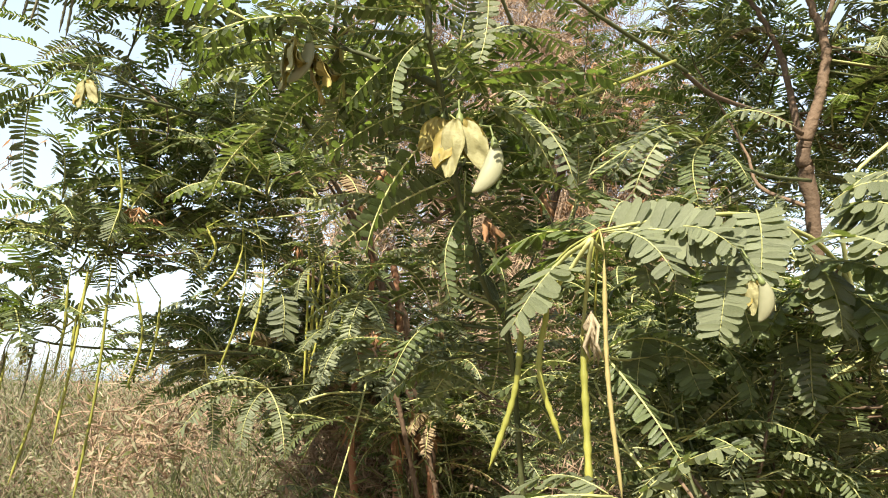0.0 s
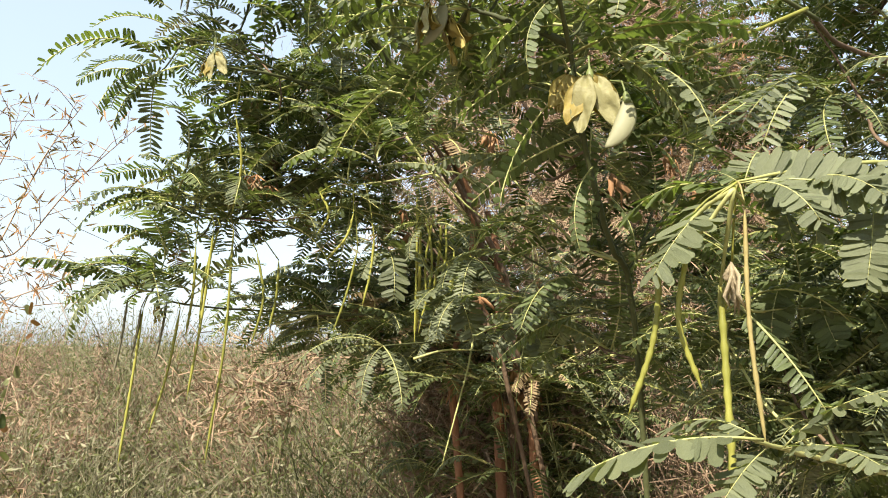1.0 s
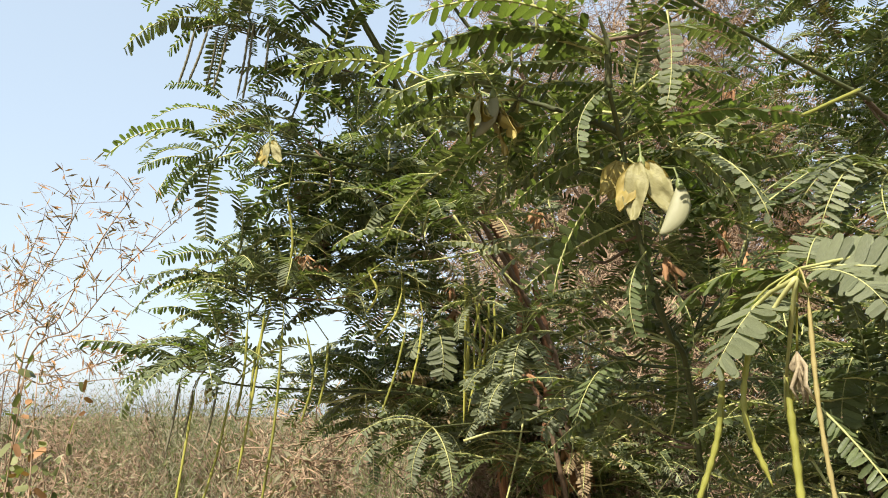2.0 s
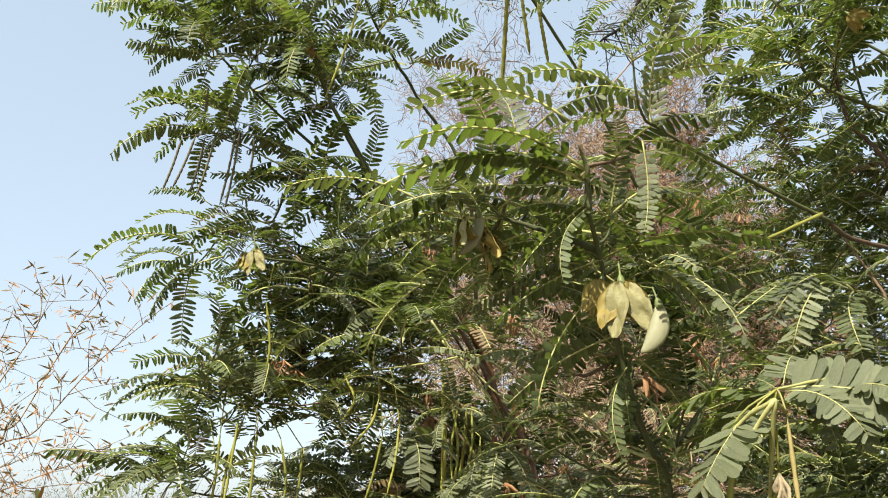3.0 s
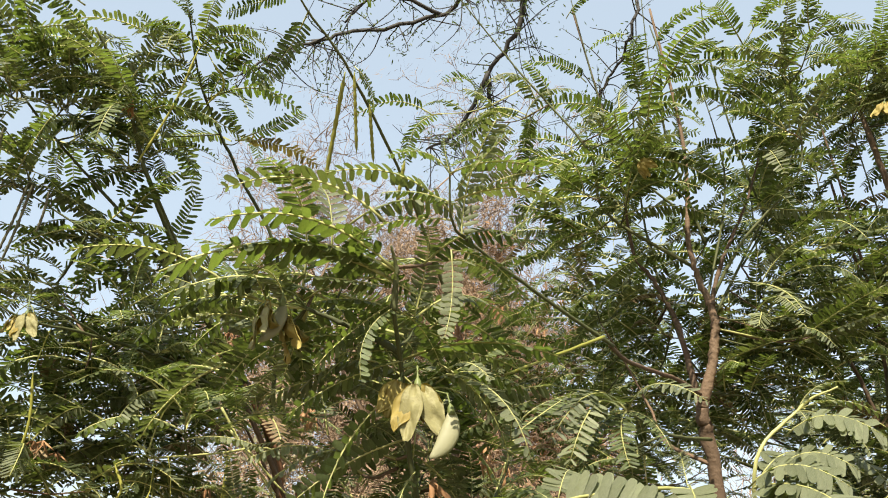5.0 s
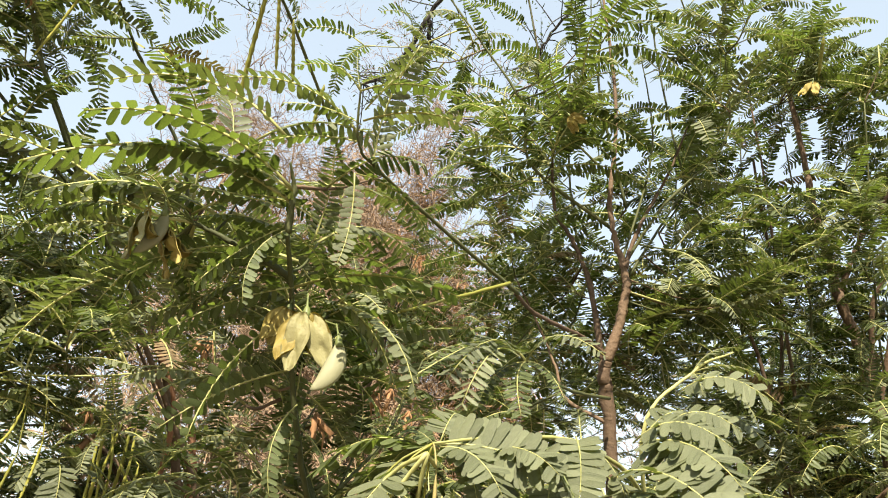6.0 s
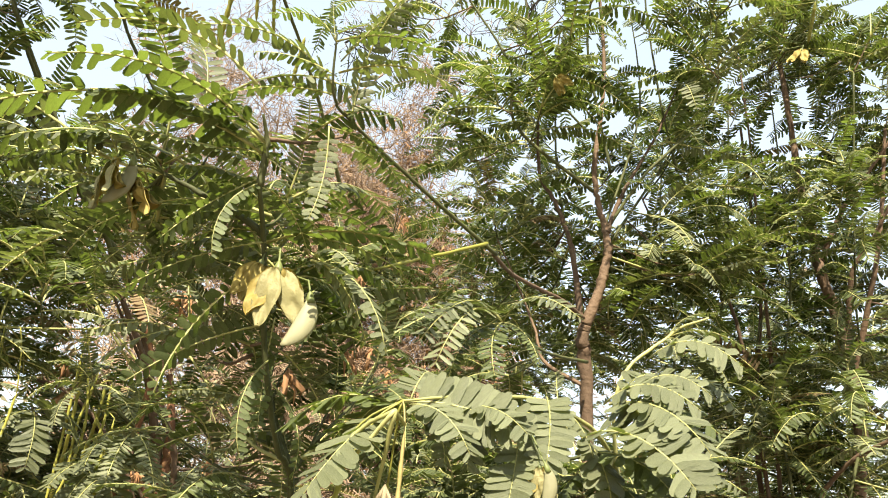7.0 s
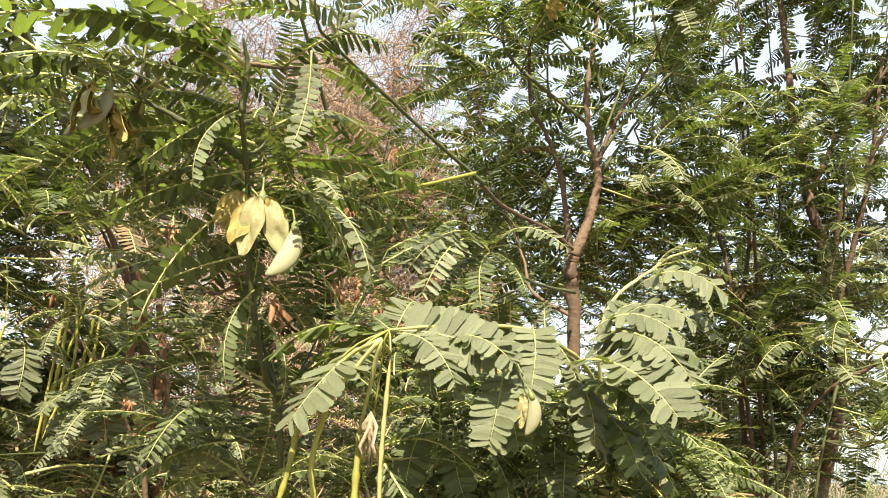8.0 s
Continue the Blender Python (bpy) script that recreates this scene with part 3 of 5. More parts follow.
for tip, n in (((-0.15, 0.95, 1.97), 5), ((-0.26, 0.98, 1.99), 5), ((-0.09, 0.94, 1.99), 4), ((-0.21, 1.05, 1.98), 5), ((0.08, 1.05, 1.89), 4)):
    near.spray(tip, n, size=0.2)

near.crown((0.02, 1.08, 1.77), (0.08, 0.04, 0.07), 5, 5, reach=0.2, size=0.17)
near.crown((-0.09, 1.10, 2.05), (0.30, 0.16, 0.16), 6, 5, reach=0.35, size=0.2)
near.crown((-0.09, 1.29, 1.94), (0.26, 0.14, 0.2), 8, 5, reach=0.35, size=0.2)
near.crown((0.04, 1.25, 1.62), (0.14, 0.10, 0.2), 6, 5, reach=0.3, size=0.18)
near.crown((0.12, 1.34, 1.89), (0.2, 0.1, 0.25), 6, 5, reach=0.35, size=0.18)

# flowers of the near cluster
flower(near, (0.02, 0.91, 1.84), (0.03, -0.10, -1), 10, 1.06, "open")
flower(near, (-0.00, 0.94, 1.85), (-0.16, 0.0, -1), -24, 0.86, "old")
flower(near, (0.062, 0.89, 1.80), (0.14, -0.1, -1), 90, 0.98, "bud")
flower(near, (-0.19, 0.88, 1.93), (-0.1, -0.2, -1), 80, 0.85, "open")
flower(near, (-0.17, 0.89, 1.915), (0.35, 0.0, -1), 80, 0.9, "old")
flower(near, (-0.17, 0.87, 1.93), (0.05, 0.0, -1), 110, 0.85, "bud")

# ---- the low spreading branch with near pods ----
low = Tree("young_tree", (0.95, 1.55, 0), "low young tree with large pale-green leaves and hanging pods", own=300, seed=5, split=True, group="flowering trees")
low.limb("trunk", 0.014, 0.008, (0.95, 1.55, 0), (0.93, 1.5, 0.8), (0.80, 1.35, 1.40))
low.limb("branch", 0.0042, 0.0016, (0.80, 1.35, 1.40), (0.55, 1.00, 1.63), (0.41, 0.89, 1.69), (0.29, 0.85, 1.69), (0.18, 0.84, 1.67), bark=RACHIS)
low.limb("branch", 0.0042, 0.0016, (0.86, 1.43, 1.2), (0.35, 0.97, 1.33), (0.18, 0.77, 1.38), (0.15, 0.73, 1.39), bark=RACHIS)
low.limb("branch", 0.0042, 0.0016, (0.80, 1.35, 1.40), (0.61, 1.11, 1.74), (0.70, 1.08, 1.87), (0.75, 1.03, 1.90), bark=RACHIS)
# pale leaves are coloured as sunlit, the plain green ones as shaded
low.leaf((0.169, 0.866, 1.658), (0.074, 0.804, 1.557), 0.09, 12, 17, pale=True)
low.leaf((0.181, 0.875, 1.671), (0.064, 0.952, 1.643), 0.16, 12, 17, twist=-12)
low.leaf((0.184, 0.845, 1.666), (0.142, 0.932, 1.638), 0.16, 12, 17)
low.leaf((0.189, 0.866, 1.673), (0.321, 0.809, 1.640), 0.09, -14, 17, twist=62, pale=True)
low.leaf((0.218, 0.886, 1.684), (0.337, 0.904, 1.685), 0.09, 12, 17, twist=58, pale=True)
low.leaf((0.190, 0.843, 1.667), (0.241, 0.768, 1.610), 0.16, 12, 17, twist=20, pale=True)
low.leaf((0.251, 0.857, 1.668), (0.313, 0.781, 1.639), 0.16, 12, 17, twist=25, pale=True)
low.leaf((0.328, 0.842, 1.636), (0.297, 0.803, 1.543), 0.09, -14, 17, pale=True)
low.leaf((0.342, 0.849, 1.635), (0.358, 0.859, 1.548), 0.09, 12, 17, twist=10)
low.leaf((0.374, 0.864, 1.700), (0.346, 0.803, 1.605), 0.09, -14, 17, pale=True)
low.leaf((0.390, 0.872, 1.692), (0.327, 0.840, 1.646), 0.09, 12, 17, twist=-15, pale=True)
low.leaf((0.451, 0.842, 1.695), (0.510, 0.723, 1.632), 0.16, 12, 17, twist=20, pale=True)
low.leaf((0.459, 0.841, 1.688), (0.522, 0.738, 1.603), 0.16, 12, 17, twist=22, pale=True)
low.leaf((0.420, 0.841, 1.655), (0.475, 0.703, 1.589), 0.16, -14, 17, twist=25, pale=True)
low.leaf((0.433, 0.854, 1.635), (0.502, 0.766, 1.567), 0.16, 12, 17, twist=18)
low.leaf((0.460, 0.864, 1.609), (0.484, 0.793, 1.530), 0.09, 12, 17, twist=10)
low.leaf((0.422, 0.862, 1.658), (0.436, 0.812, 1.553), 0.09, 12, 17, pale=True)
low.leaf((0.454, 0.862, 1.698), (0.532, 0.765, 1.686), 0.24, 12, 17, twist=30, pale=True)
low.leaf((0.545, 0.897, 1.777), (0.627, 0.802, 1.758), 0.24, 12, 17, twist=30, pale=True)
low.leaf((0.482, 0.882, 1.711), (0.589, 0.895, 1.741), 0.24, 12, 17, twist=25, pale=True)
low.leaf((0.269, 0.964, 1.578), (0.248, 0.965, 1.487), 0.09, 12, 17)
low.leaf((0.312, 0.976, 1.567), (0.329, 0.964, 1.481), 0.09, 12, 17, twist=5)
low.leaf((0.359, 0.968, 1.547), (0.383, 0.939, 1.471), 0.09, 12, 17)
low.leaf((0.523, 0.908, 1.580), (0.577, 0.859, 1.505), 0.16, 12, 17, twist=15)
low.leaf((0.171, 0.939, 1.656), (0.127, 1.015, 1.629), 0.16, 12, 17)
low.leaf((0.445, 0.937, 1.560), (0.458, 0.926, 1.475), 0.09, 12, 17)
low.limb("branch", 0.0034, 0.0016, (0.602, 0.886, 1.758), (0.523, 0.863, 1.733), (0.451, 0.842, 1.695), bark=RACHIS, sides=6)
low.leaf((0.186, 0.854, 1.671), (0.146, 0.904, 1.691), 0.16, 12, 17, twist=-20)
low.leaf((0.211, 0.868, 1.672), (0.235, 0.837, 1.604), 0.09, 12, 17, pale=True)
low.leaf((0.197, 0.870, 1.678), (0.245, 0.950, 1.726), 0.16, 12, 17, twist=20, pale=True)
low.leaf((0.294, 0.874, 1.675), (0.267, 0.850, 1.601), 0.09, 34, 17, pale=True)
low.leaf((0.314, 0.888, 1.679), (0.374, 0.827, 1.643), 0.16, 12, 17, twist=25)
low.leaf((0.398, 0.880, 1.694), (0.425, 0.837, 1.627), 0.09, 12, 17, pale=True)
low.leaf((0.468, 0.857, 1.699), (0.464, 0.757, 1.638), 0.16, 34, 17, twist=15, pale=True)
low.leaf((0.499, 0.881, 1.698), (0.588, 0.808, 1.668), 0.16, 12, 17, twist=25)
low.leaf((0.442, 0.900, 1.618), (0.386, 0.896, 1.542), 0.09, 12, 17)
low.leaf((0.509, 0.869, 1.728), (0.574, 0.799, 1.713), 0.24, 12, 17, twist=35, pale=True)
low.leaf((0.602, 0.887, 1.754), (0.637, 0.836, 1.706), 0.16, 12, 17, twist=15, pale=True)
for tip in ((0.76, 1.00, 1.77), (0.80, 1.01, 1.85), (0.69, 1.04, 1.82), (0.79, 1.06, 1.92)):
    low.leaf((0.70, 1.08, 1.87), tip, 0.16, 12, 21, pale=True)
low.leaf((0.16, 0.73, 1.39), (-0.02, 0.74, 1.35), 0.09, 12, 17, pale=True)
low.leaf((0.16, 0.73, 1.38), (0.10, 0.68, 1.33), 0.09, 12, 17, pale=True)
low.leaf((0.18, 0.74, 1.38), (0.26, 0.69, 1.44), 0.09, 12, 17, pale=True)
low.leaf((0.18, 0.74, 1.38), (0.23, 0.65, 1.38), 0.09, 12, 17, pale=True)
low.leaf((0.16, 0.75, 1.39), (0.08, 0.80, 1.39), 0.16, 12, 17, pale=True)

low.pod((0.09, 0.85, 1.57), (0.05, 0.86, 1.40), 0.01, 0.0036)
low.pod((0.12, 0.84, 1.59), (0.13, 0.84, 1.43), -0.018, 0.0033)
low.pod((0.16, 0.86, 1.55), (0.16, 0.84, 1.30), 0.0, 0.0044)
low.pod((0.18, 0.82, 1.64), (0.19, 0.82, 1.37), -0.006, 0.0027, ripe=True)
low.pod((0.18, 0.88, 1.58), (0.17, 0.89, 1.52), 0.0, 0.004)
low.limb("stalk", 0.003, 0.002, (0.16, 0.79, 1.65), (0.13, 0.83, 1.63), (0.09, 0.85, 1.57), bark=RACHIS, sides=5)
low.limb("stalk", 0.003, 0.002, (0.16, 0.79, 1.65), (0.12, 0.84, 1.59), bark=RACHIS, sides=5)
low.limb("stalk", 0.003, 0.002, (0.16, 0.79, 1.65), (0.16, 0.86, 1.55), bark=RACHIS, sides=5)
low.limb("stalk", 0.003, 0.002, (0.16, 0.79, 1.65), (0.18, 0.82, 1.64), bark=RACHIS, sides=5)
flower(low, (0.340, 0.792, 1.610), (0.45, -0.1, -1), 110, 0.62, "bud")
flower(low, (0.338, 0.803, 1.611), (0.1, -0.1, -1), 20, 0.5, "open")
low.crown((0.343, 1.062, 1.538), (0.16, 0.08, 0.09), 13, 6, size=0.14, reach=0.3)
low.crown((0.547, 0.996, 1.551), (0.16, 0.08, 0.09), 13, 6, size=0.14, reach=0.3)
low.crown((0.397, 1.147, 1.437), (0.14, 0.08, 0.07), 10, 6, size=0.14, reach=0.3)
low.crown((0.62, 1.30, 1.45), (0.42, 0.35, 0.28), 56, 6, size=0.17)
low.crown((0.75, 1.75, 1.55), (0.5, 0.35, 0.35), 48, 6, size=0.17)



def withered(tree, place, way, size, mat, label, seed, loose=0.42):
    """A shrivelled hanging flower or leaf: a few crumpled strips from one stalk."""
    r, heap = np.random.default_rng(seed), Heap()
    for k in range(7):
        d = unit(np.asarray(way) + r.normal(0, loose, 3)) * size * r.uniform(0.4, 1.0)
        w = unit(np.cross(d, r.normal(0, 1, 3))) * size * r.uniform(0.04, 0.09)
        n = unit(np.cross(d, w)) * size * 0.03
        p = np.asarray(place)
        a, b, c = p + d * 0.3 + n, p + d * 0.65 - n + r.normal(0, 0.09, 3) * size, p + d
        heap.add([p, a - w, a + w, b - w * 0.8, b + w * 0.8, c, p + n * 0.5, a - w + n, a + w + n, b - w * 0.8 + n, b + w * 0.8 + n, c + n * 0.5],
                 faces([(0, 2, 1), (1, 2, 4, 3), (3, 4, 5), (6, 7, 8), (7, 9, 10, 8), (9, 11, 10), (0, 1, 7, 6), (1, 3, 9, 7), (3, 5, 11, 9), (5, 4, 10, 11), (4, 2, 8, 10), (2, 0, 6, 8)]))
    part("withered_flower", heap.mesh("withered_flower", [mat]), tree.root, label)


withered(low, (0.165, 0.83, 1.575), (0.08, 0, -1), 0.065, HUSK, "shrivelled pale brown flower on a pod", 1, 0.13)
withered(near, (0.06, 1.04, 1.73), (0.25, 0, -1), 0.06, RUST, "withered orange-brown leaf", 2)
withered(near, (0.15, 1.10, 1.78), (0.1, 0, -1), 0.05, RUST, "withered orange-brown leaf", 3)

# ---- the tall tree with long pods ----
# pale share set high, to paint the inner leaves as if lit
tall = Tree("flowering_tree", (-0.08, 2.55, 0), "tall slender flowering tree hung with long thin pods", own=300, seed=9, pale=0.42, group="flowering trees")
tall.limb("trunk", 0.018, 0.012, (-0.08, 2.55, 0), (-0.10, 2.54, 0.7), (-0.10, 2.50, 1.23), (-0.12, 2.46, 1.49), (-0.21, 2.33, 1.82), (-0.27, 2.24, 2.04), (-0.35, 2.14, 2.18))
tall.limb("branch", 0.0093, 0.003, (-0.35, 2.14, 2.18), (-0.49, 1.91, 2.35), (-0.62, 1.70, 2.59), (-0.67, 1.53, 2.74), (-0.74, 1.42, 2.85), bark=TWIG)
tall.limb("branch", 0.0056, 0.0022, (-0.54, 1.87, 2.42), (-0.71, 1.76, 2.54), (-0.90, 1.65, 2.71), (-0.99, 1.53, 2.81), bark=TWIG)
tall.limb("branch", 0.0068, 0.0022, (-0.27, 2.20, 2.01), (-0.28, 1.98, 2.49), (-0.42, 1.84, 2.73), (-0.52, 1.66, 2.88), (-0.55, 1.48, 3.00), bark=TWIG)
tall.limb("branch", 0.0062, 0.0018, (-0.22, 2.34, 1.74), (-0.45, 2.19, 1.89), (-0.65, 1.99, 1.91), (-0.76, 1.91, 1.88), (-0.82, 1.79, 1.80), (-0.93, 1.69, 1.82), bark=TWIG)
tall.limb("branch", 0.0037, 0.0018, (-0.22, 2.35, 1.60), (-0.57, 2.10, 1.57), (-0.90, 1.78, 1.58), (-0.97, 1.69, 1.61), bark=TWIG)
tall.limb("branch", 0.0056, 0.0018, (-0.31, 2.17, 2.10), (-0.53, 1.90, 2.16), (-0.67, 1.70, 2.15), (-0.77, 1.56, 2.13), (-0.84, 1.51, 2.16), bark=TWIG)
tall.limb("branch", 0.0037, 0.0018, (-0.15, 2.41, 1.53), (-0.21, 1.96, 1.50), (-0.39, 1.68, 1.48), bark=TWIG)
tall.limb("branch", 0.0050, 0.0018, (-0.35, 2.14, 2.18), (-0.57, 1.79, 2.40), (-0.65, 1.64, 2.36), (-0.84, 1.58, 2.45), bark=TWIG)
for r0, *pts in ((0.010, (0.1, 2.7, 0), (-0.16, 2.59, 1.38), (-0.25, 2.59, 1.58), (-0.31, 2.58, 1.68), (-0.43, 2.45, 1.83), (-0.53, 2.32, 1.86)), (0.009, (0.15, 2.7, 0), (-0.11, 2.60, 1.49), (-0.16, 2.59, 1.75), (-0.26, 2.46, 1.94), (-0.41, 2.28, 2.18)), (0.007, (-0.12, 2.46, 1.42), (-0.03, 2.35, 1.25), (-0.07, 2.26, 1.39), (-0.20, 2.15, 1.61), (-0.22, 2.15, 1.69))):
    tall.limb("stem", r0, r0 * 0.4, *pts)
tall.limb("stem", 0.020, 0.010, (-0.14, 2.5, 0), (-0.146, 2.484, 1.043), (-0.157, 2.433, 1.389), (-0.142, 2.400, 1.625), (-0.150, 2.375, 1.789), (-0.181, 2.404, 1.925), bark=BARK_RED)
tall.limb("stem", 0.019, 0.007, (0.06, 2.42, 0), (-0.030, 2.440, 1.052), (-0.054, 2.400, 1.319), (-0.101, 2.378, 1.444), (-0.232, 2.338, 1.659), bark=BARK_RED)
tall.limb("stem", 0.014, 0.006, (-0.2, 2.5, 0), (-0.298, 2.477, 1.245), (-0.311, 2.438, 1.406), (-0.267, 2.388, 1.567), (-0.223, 2.230, 1.923), (-0.351, 2.101, 2.167), bark=BARK_RED)
tall.limb("stem", 0.0095, 0.007, (0.02, 2.45, 0), (0.03, 2.4, 0.8), (-0.09, 2.25, 1.48), (-0.12, 2.19, 1.69), (-0.21, 2.11, 1.87), (-0.34, 2.02, 2.10))
tall.limb("branch", 0.0075, 0.003, (-0.34, 2.02, 2.10), (-0.36, 1.91, 2.17), (-0.44, 1.84, 2.28), (-0.52, 1.76, 2.42), (-0.63, 1.63, 2.61), bark=TWIG)
tall.limb("stem", 0.0075, 0.003, (0.1, 2.3, 0.3), (-0.13, 2.09, 1.45), (-0.17, 2.04, 1.53), (-0.22, 1.99, 1.63), (-0.32, 1.96, 1.75), (-0.43, 1.94, 1.81))
tall.limb("branch", 0.0035, 0.002, (-0.19, 2.05, 1.93), (-0.25, 1.89, 1.94), (-0.37, 1.83, 1.91), (-0.50, 1.80, 1.89), bark=RACHIS, sides=6)
for pts in (((-0.37, 1.85, 2.03), (-0.30, 1.89, 1.93), (-0.22, 1.97, 1.84)), ((-0.35, 1.92, 1.99), (-0.29, 1.94, 1.92), (-0.22, 1.97, 1.83)), ((-0.30, 1.90, 1.94), (-0.22, 1.92, 1.86), (-0.17, 1.93, 1.82)), ((-0.20, 1.96, 1.52), (-0.21, 1.90, 1.43), (-0.27, 1.83, 1.19)), ((-0.32, 1.67, 1.45), (-0.25, 1.68, 1.47), (-0.17, 1.74, 1.47))):
    tall.limb("stalk", 0.0035, 0.0018, *pts, bark=RACHIS, sides=6)
for tip in ((-0.55, 1.54, 1.45), (-0.54, 1.54, 1.39), (-0.33, 1.58, 1.34), (-0.51, 1.61, 1.49), (-0.42, 1.57, 1.36)):
    tall.leaf((-0.39, 1.66, 1.48), tip, 0.16, 12, 25, pale=True)
for a, b in (((-0.18, 1.68, 1.68), (-0.24, 1.53, 1.59)), ((-0.18, 1.68, 1.68), (-0.20, 1.54, 1.57)), ((-0.18, 1.68, 1.68), (-0.11, 1.55, 1.56)), ((-0.18, 1.68, 1.68), (-0.07, 1.59, 1.66)), ((-0.18, 1.68, 1.70), (-0.06, 1.58, 1.75)), ((-0.29, 1.76, 1.78), (-0.36, 1.64, 1.80)), ((-0.29, 1.76, 1.78), (-0.33, 1.66, 1.68)), ((-0.29, 1.76, 1.78), (-0.19, 1.68, 1.71)), ((-0.04, 1.70, 1.63), (0.08, 1.60, 1.55)), ((-0.04, 1.70, 1.63), (-0.07, 1.60, 1.51)), ((-0.04, 1.70, 1.63), (0.05, 1.59, 1.65)), ((-0.29, 1.76, 1.78), (-0.31, 1.66, 1.88)), ((-0.29, 1.76, 1.78), (-0.39, 1.67, 1.73)), ((-0.18, 1.68, 1.70), (-0.11, 1.63, 1.78)), ((-0.18, 1.68, 1.70), (-0.21, 1.62, 1.79)), ((-0.04, 1.70, 1.63), (-0.01, 1.60, 1.51)), ((-0.19, 1.74, 1.61), (-0.30, 1.57, 1.56)), ((-0.19, 1.74, 1.60), (-0.26, 1.58, 1.49))):
    tall.leaf(a, b, 0.16, 12, 21, tall.r.normal(10, 15), pale=True)
tall.limb("branch", 0.0035, 0.0015, (-0.12, 2.19, 1.69), (-0.16, 1.89, 1.69), (-0.18, 1.68, 1.69), bark=TWIG)
tall.limb("branch", 0.0035, 0.0015, (-0.22, 1.99, 1.63), (-0.26, 1.87, 1.71), (-0.29, 1.76, 1.78), bark=TWIG)
tall.limb("branch", 0.0035, 0.0015, (-0.11, 2.20, 1.59), (-0.07, 1.90, 1.61), (-0.04, 1.70, 1.63), bark=TWIG)

for a, b in (((-0.97, 1.50, 2.87), (-1.13, 1.38, 2.80)), ((-0.96, 1.54, 2.82), (-1.13, 1.43, 2.74)), ((-0.95, 1.57, 2.79), (-1.12, 1.48, 2.69)), ((-0.94, 1.59, 2.77), (-1.09, 1.52, 2.65)), ((-0.76, 1.38, 2.88), (-0.95, 1.31, 2.84)), ((-0.77, 1.36, 2.89), (-0.84, 1.27, 2.95)), ((-0.75, 1.36, 2.89), (-0.62, 1.35, 2.96)), ((-0.97, 1.50, 2.87), (-1.06, 1.36, 2.88)),
             ((-0.53, 1.52, 2.97), (-0.59, 1.46, 3.01)), ((-0.54, 1.50, 2.98), (-0.58, 1.42, 3.05)), ((-0.53, 1.53, 2.96), (-0.37, 1.53, 2.99)), ((-0.84, 1.55, 2.51), (-1.09, 1.48, 2.50)), ((-0.84, 1.55, 2.50), (-1.04, 1.52, 2.39)), ((-0.84, 1.55, 2.50), (-0.90, 1.46, 2.50)), ((-0.84, 1.55, 2.50), (-0.78, 1.66, 2.46)), ((-0.84, 1.56, 2.50), (-0.87, 1.64, 2.43)),
             ((-0.90, 1.49, 2.15), (-1.07, 1.36, 2.06)), ((-0.87, 1.51, 2.13), (-0.99, 1.44, 1.99)), ((-0.83, 1.53, 2.12), (-0.96, 1.46, 1.96)), ((-0.85, 1.49, 2.19), (-1.00, 1.42, 2.17)), ((-0.87, 1.52, 2.25), (-0.99, 1.44, 2.26)), ((-0.80, 1.59, 2.01), (-0.84, 1.54, 1.93)),
             ((-0.96, 1.67, 1.85), (-1.09, 1.54, 1.79)), ((-0.95, 1.67, 1.85), (-1.09, 1.55, 1.74)), ((-0.94, 1.68, 1.84), (-1.00, 1.60, 1.79)), ((-0.96, 1.67, 1.86), (-0.89, 1.68, 1.96)), ((-0.97, 1.69, 1.66), (-1.10, 1.56, 1.62)), ((-0.97, 1.69, 1.64), (-1.10, 1.56, 1.56)), ((-0.97, 1.68, 1.74), (-1.00, 1.62, 1.61)), ((-0.92, 1.70, 1.76), (-1.02, 1.60, 1.71))):
    tall.leaf(a, b, 0.16, int(tall.r.choice(FOLDS)), int(tall.r.choice((21, 25))), tall.r.normal(0, 15))
for tip, n in (((-1.01, 1.51, 2.82), 7), ((-0.89, 1.52, 2.80), 8), ((-0.75, 1.49, 2.83), 7), ((-0.70, 1.56, 2.77), 8), ((-0.83, 1.60, 2.74), 8), ((-0.96, 1.60, 2.74), 7), ((-0.57, 1.57, 2.89), 8), ((-0.51, 1.55, 2.94), 5), ((-0.63, 1.63, 2.79), 7), ((-0.50, 1.68, 2.86), 5), ((-0.95, 1.56, 2.51), 7), ((-0.87, 1.59, 2.53), 6), ((-0.68, 1.72, 2.42), 7), ((-0.92, 1.53, 2.09), 6), ((-0.61, 1.70, 2.69), 6), ((-0.41, 1.79, 2.82), 5), ((-0.69, 1.72, 2.64), 7)):
    tall.spray(tip, n, way=(-0.2, -0.2, 0.1))
for tip in ((-0.93, 1.68, 1.71), (-0.96, 1.67, 1.63), (-0.88, 1.73, 1.63), (-1.01, 1.65, 1.63)):
    tall.spray(tip, 6, way=(-0.5, -0.2, -0.1), size=0.2)
tall.crown((-0.71, 1.95, 2.25), (0.42, 0.35, 0.28), 21, 7)
tall.crown((-0.48, 2.26, 2.29), (0.4, 0.25, 0.33), 13, 7)
tall.crown((-0.64, 2.07, 2.05), (0.5, 0.42, 0.36), 24, 7)
tall.crown((-0.48, 2.36, 1.79), (0.42, 0.4, 0.35), 15, 7)
tall.crown((-0.11, 2.40, 1.67), (0.45, 0.35, 0.42), 15, 7)
tall.crown((-0.74, 2.47, 1.61), (0.40, 0.3, 0.16), 22, 6)
tall.crown((-0.09, 2.28, 1.28), (0.28, 0.12, 0.2), 7, 6, size=0.2)
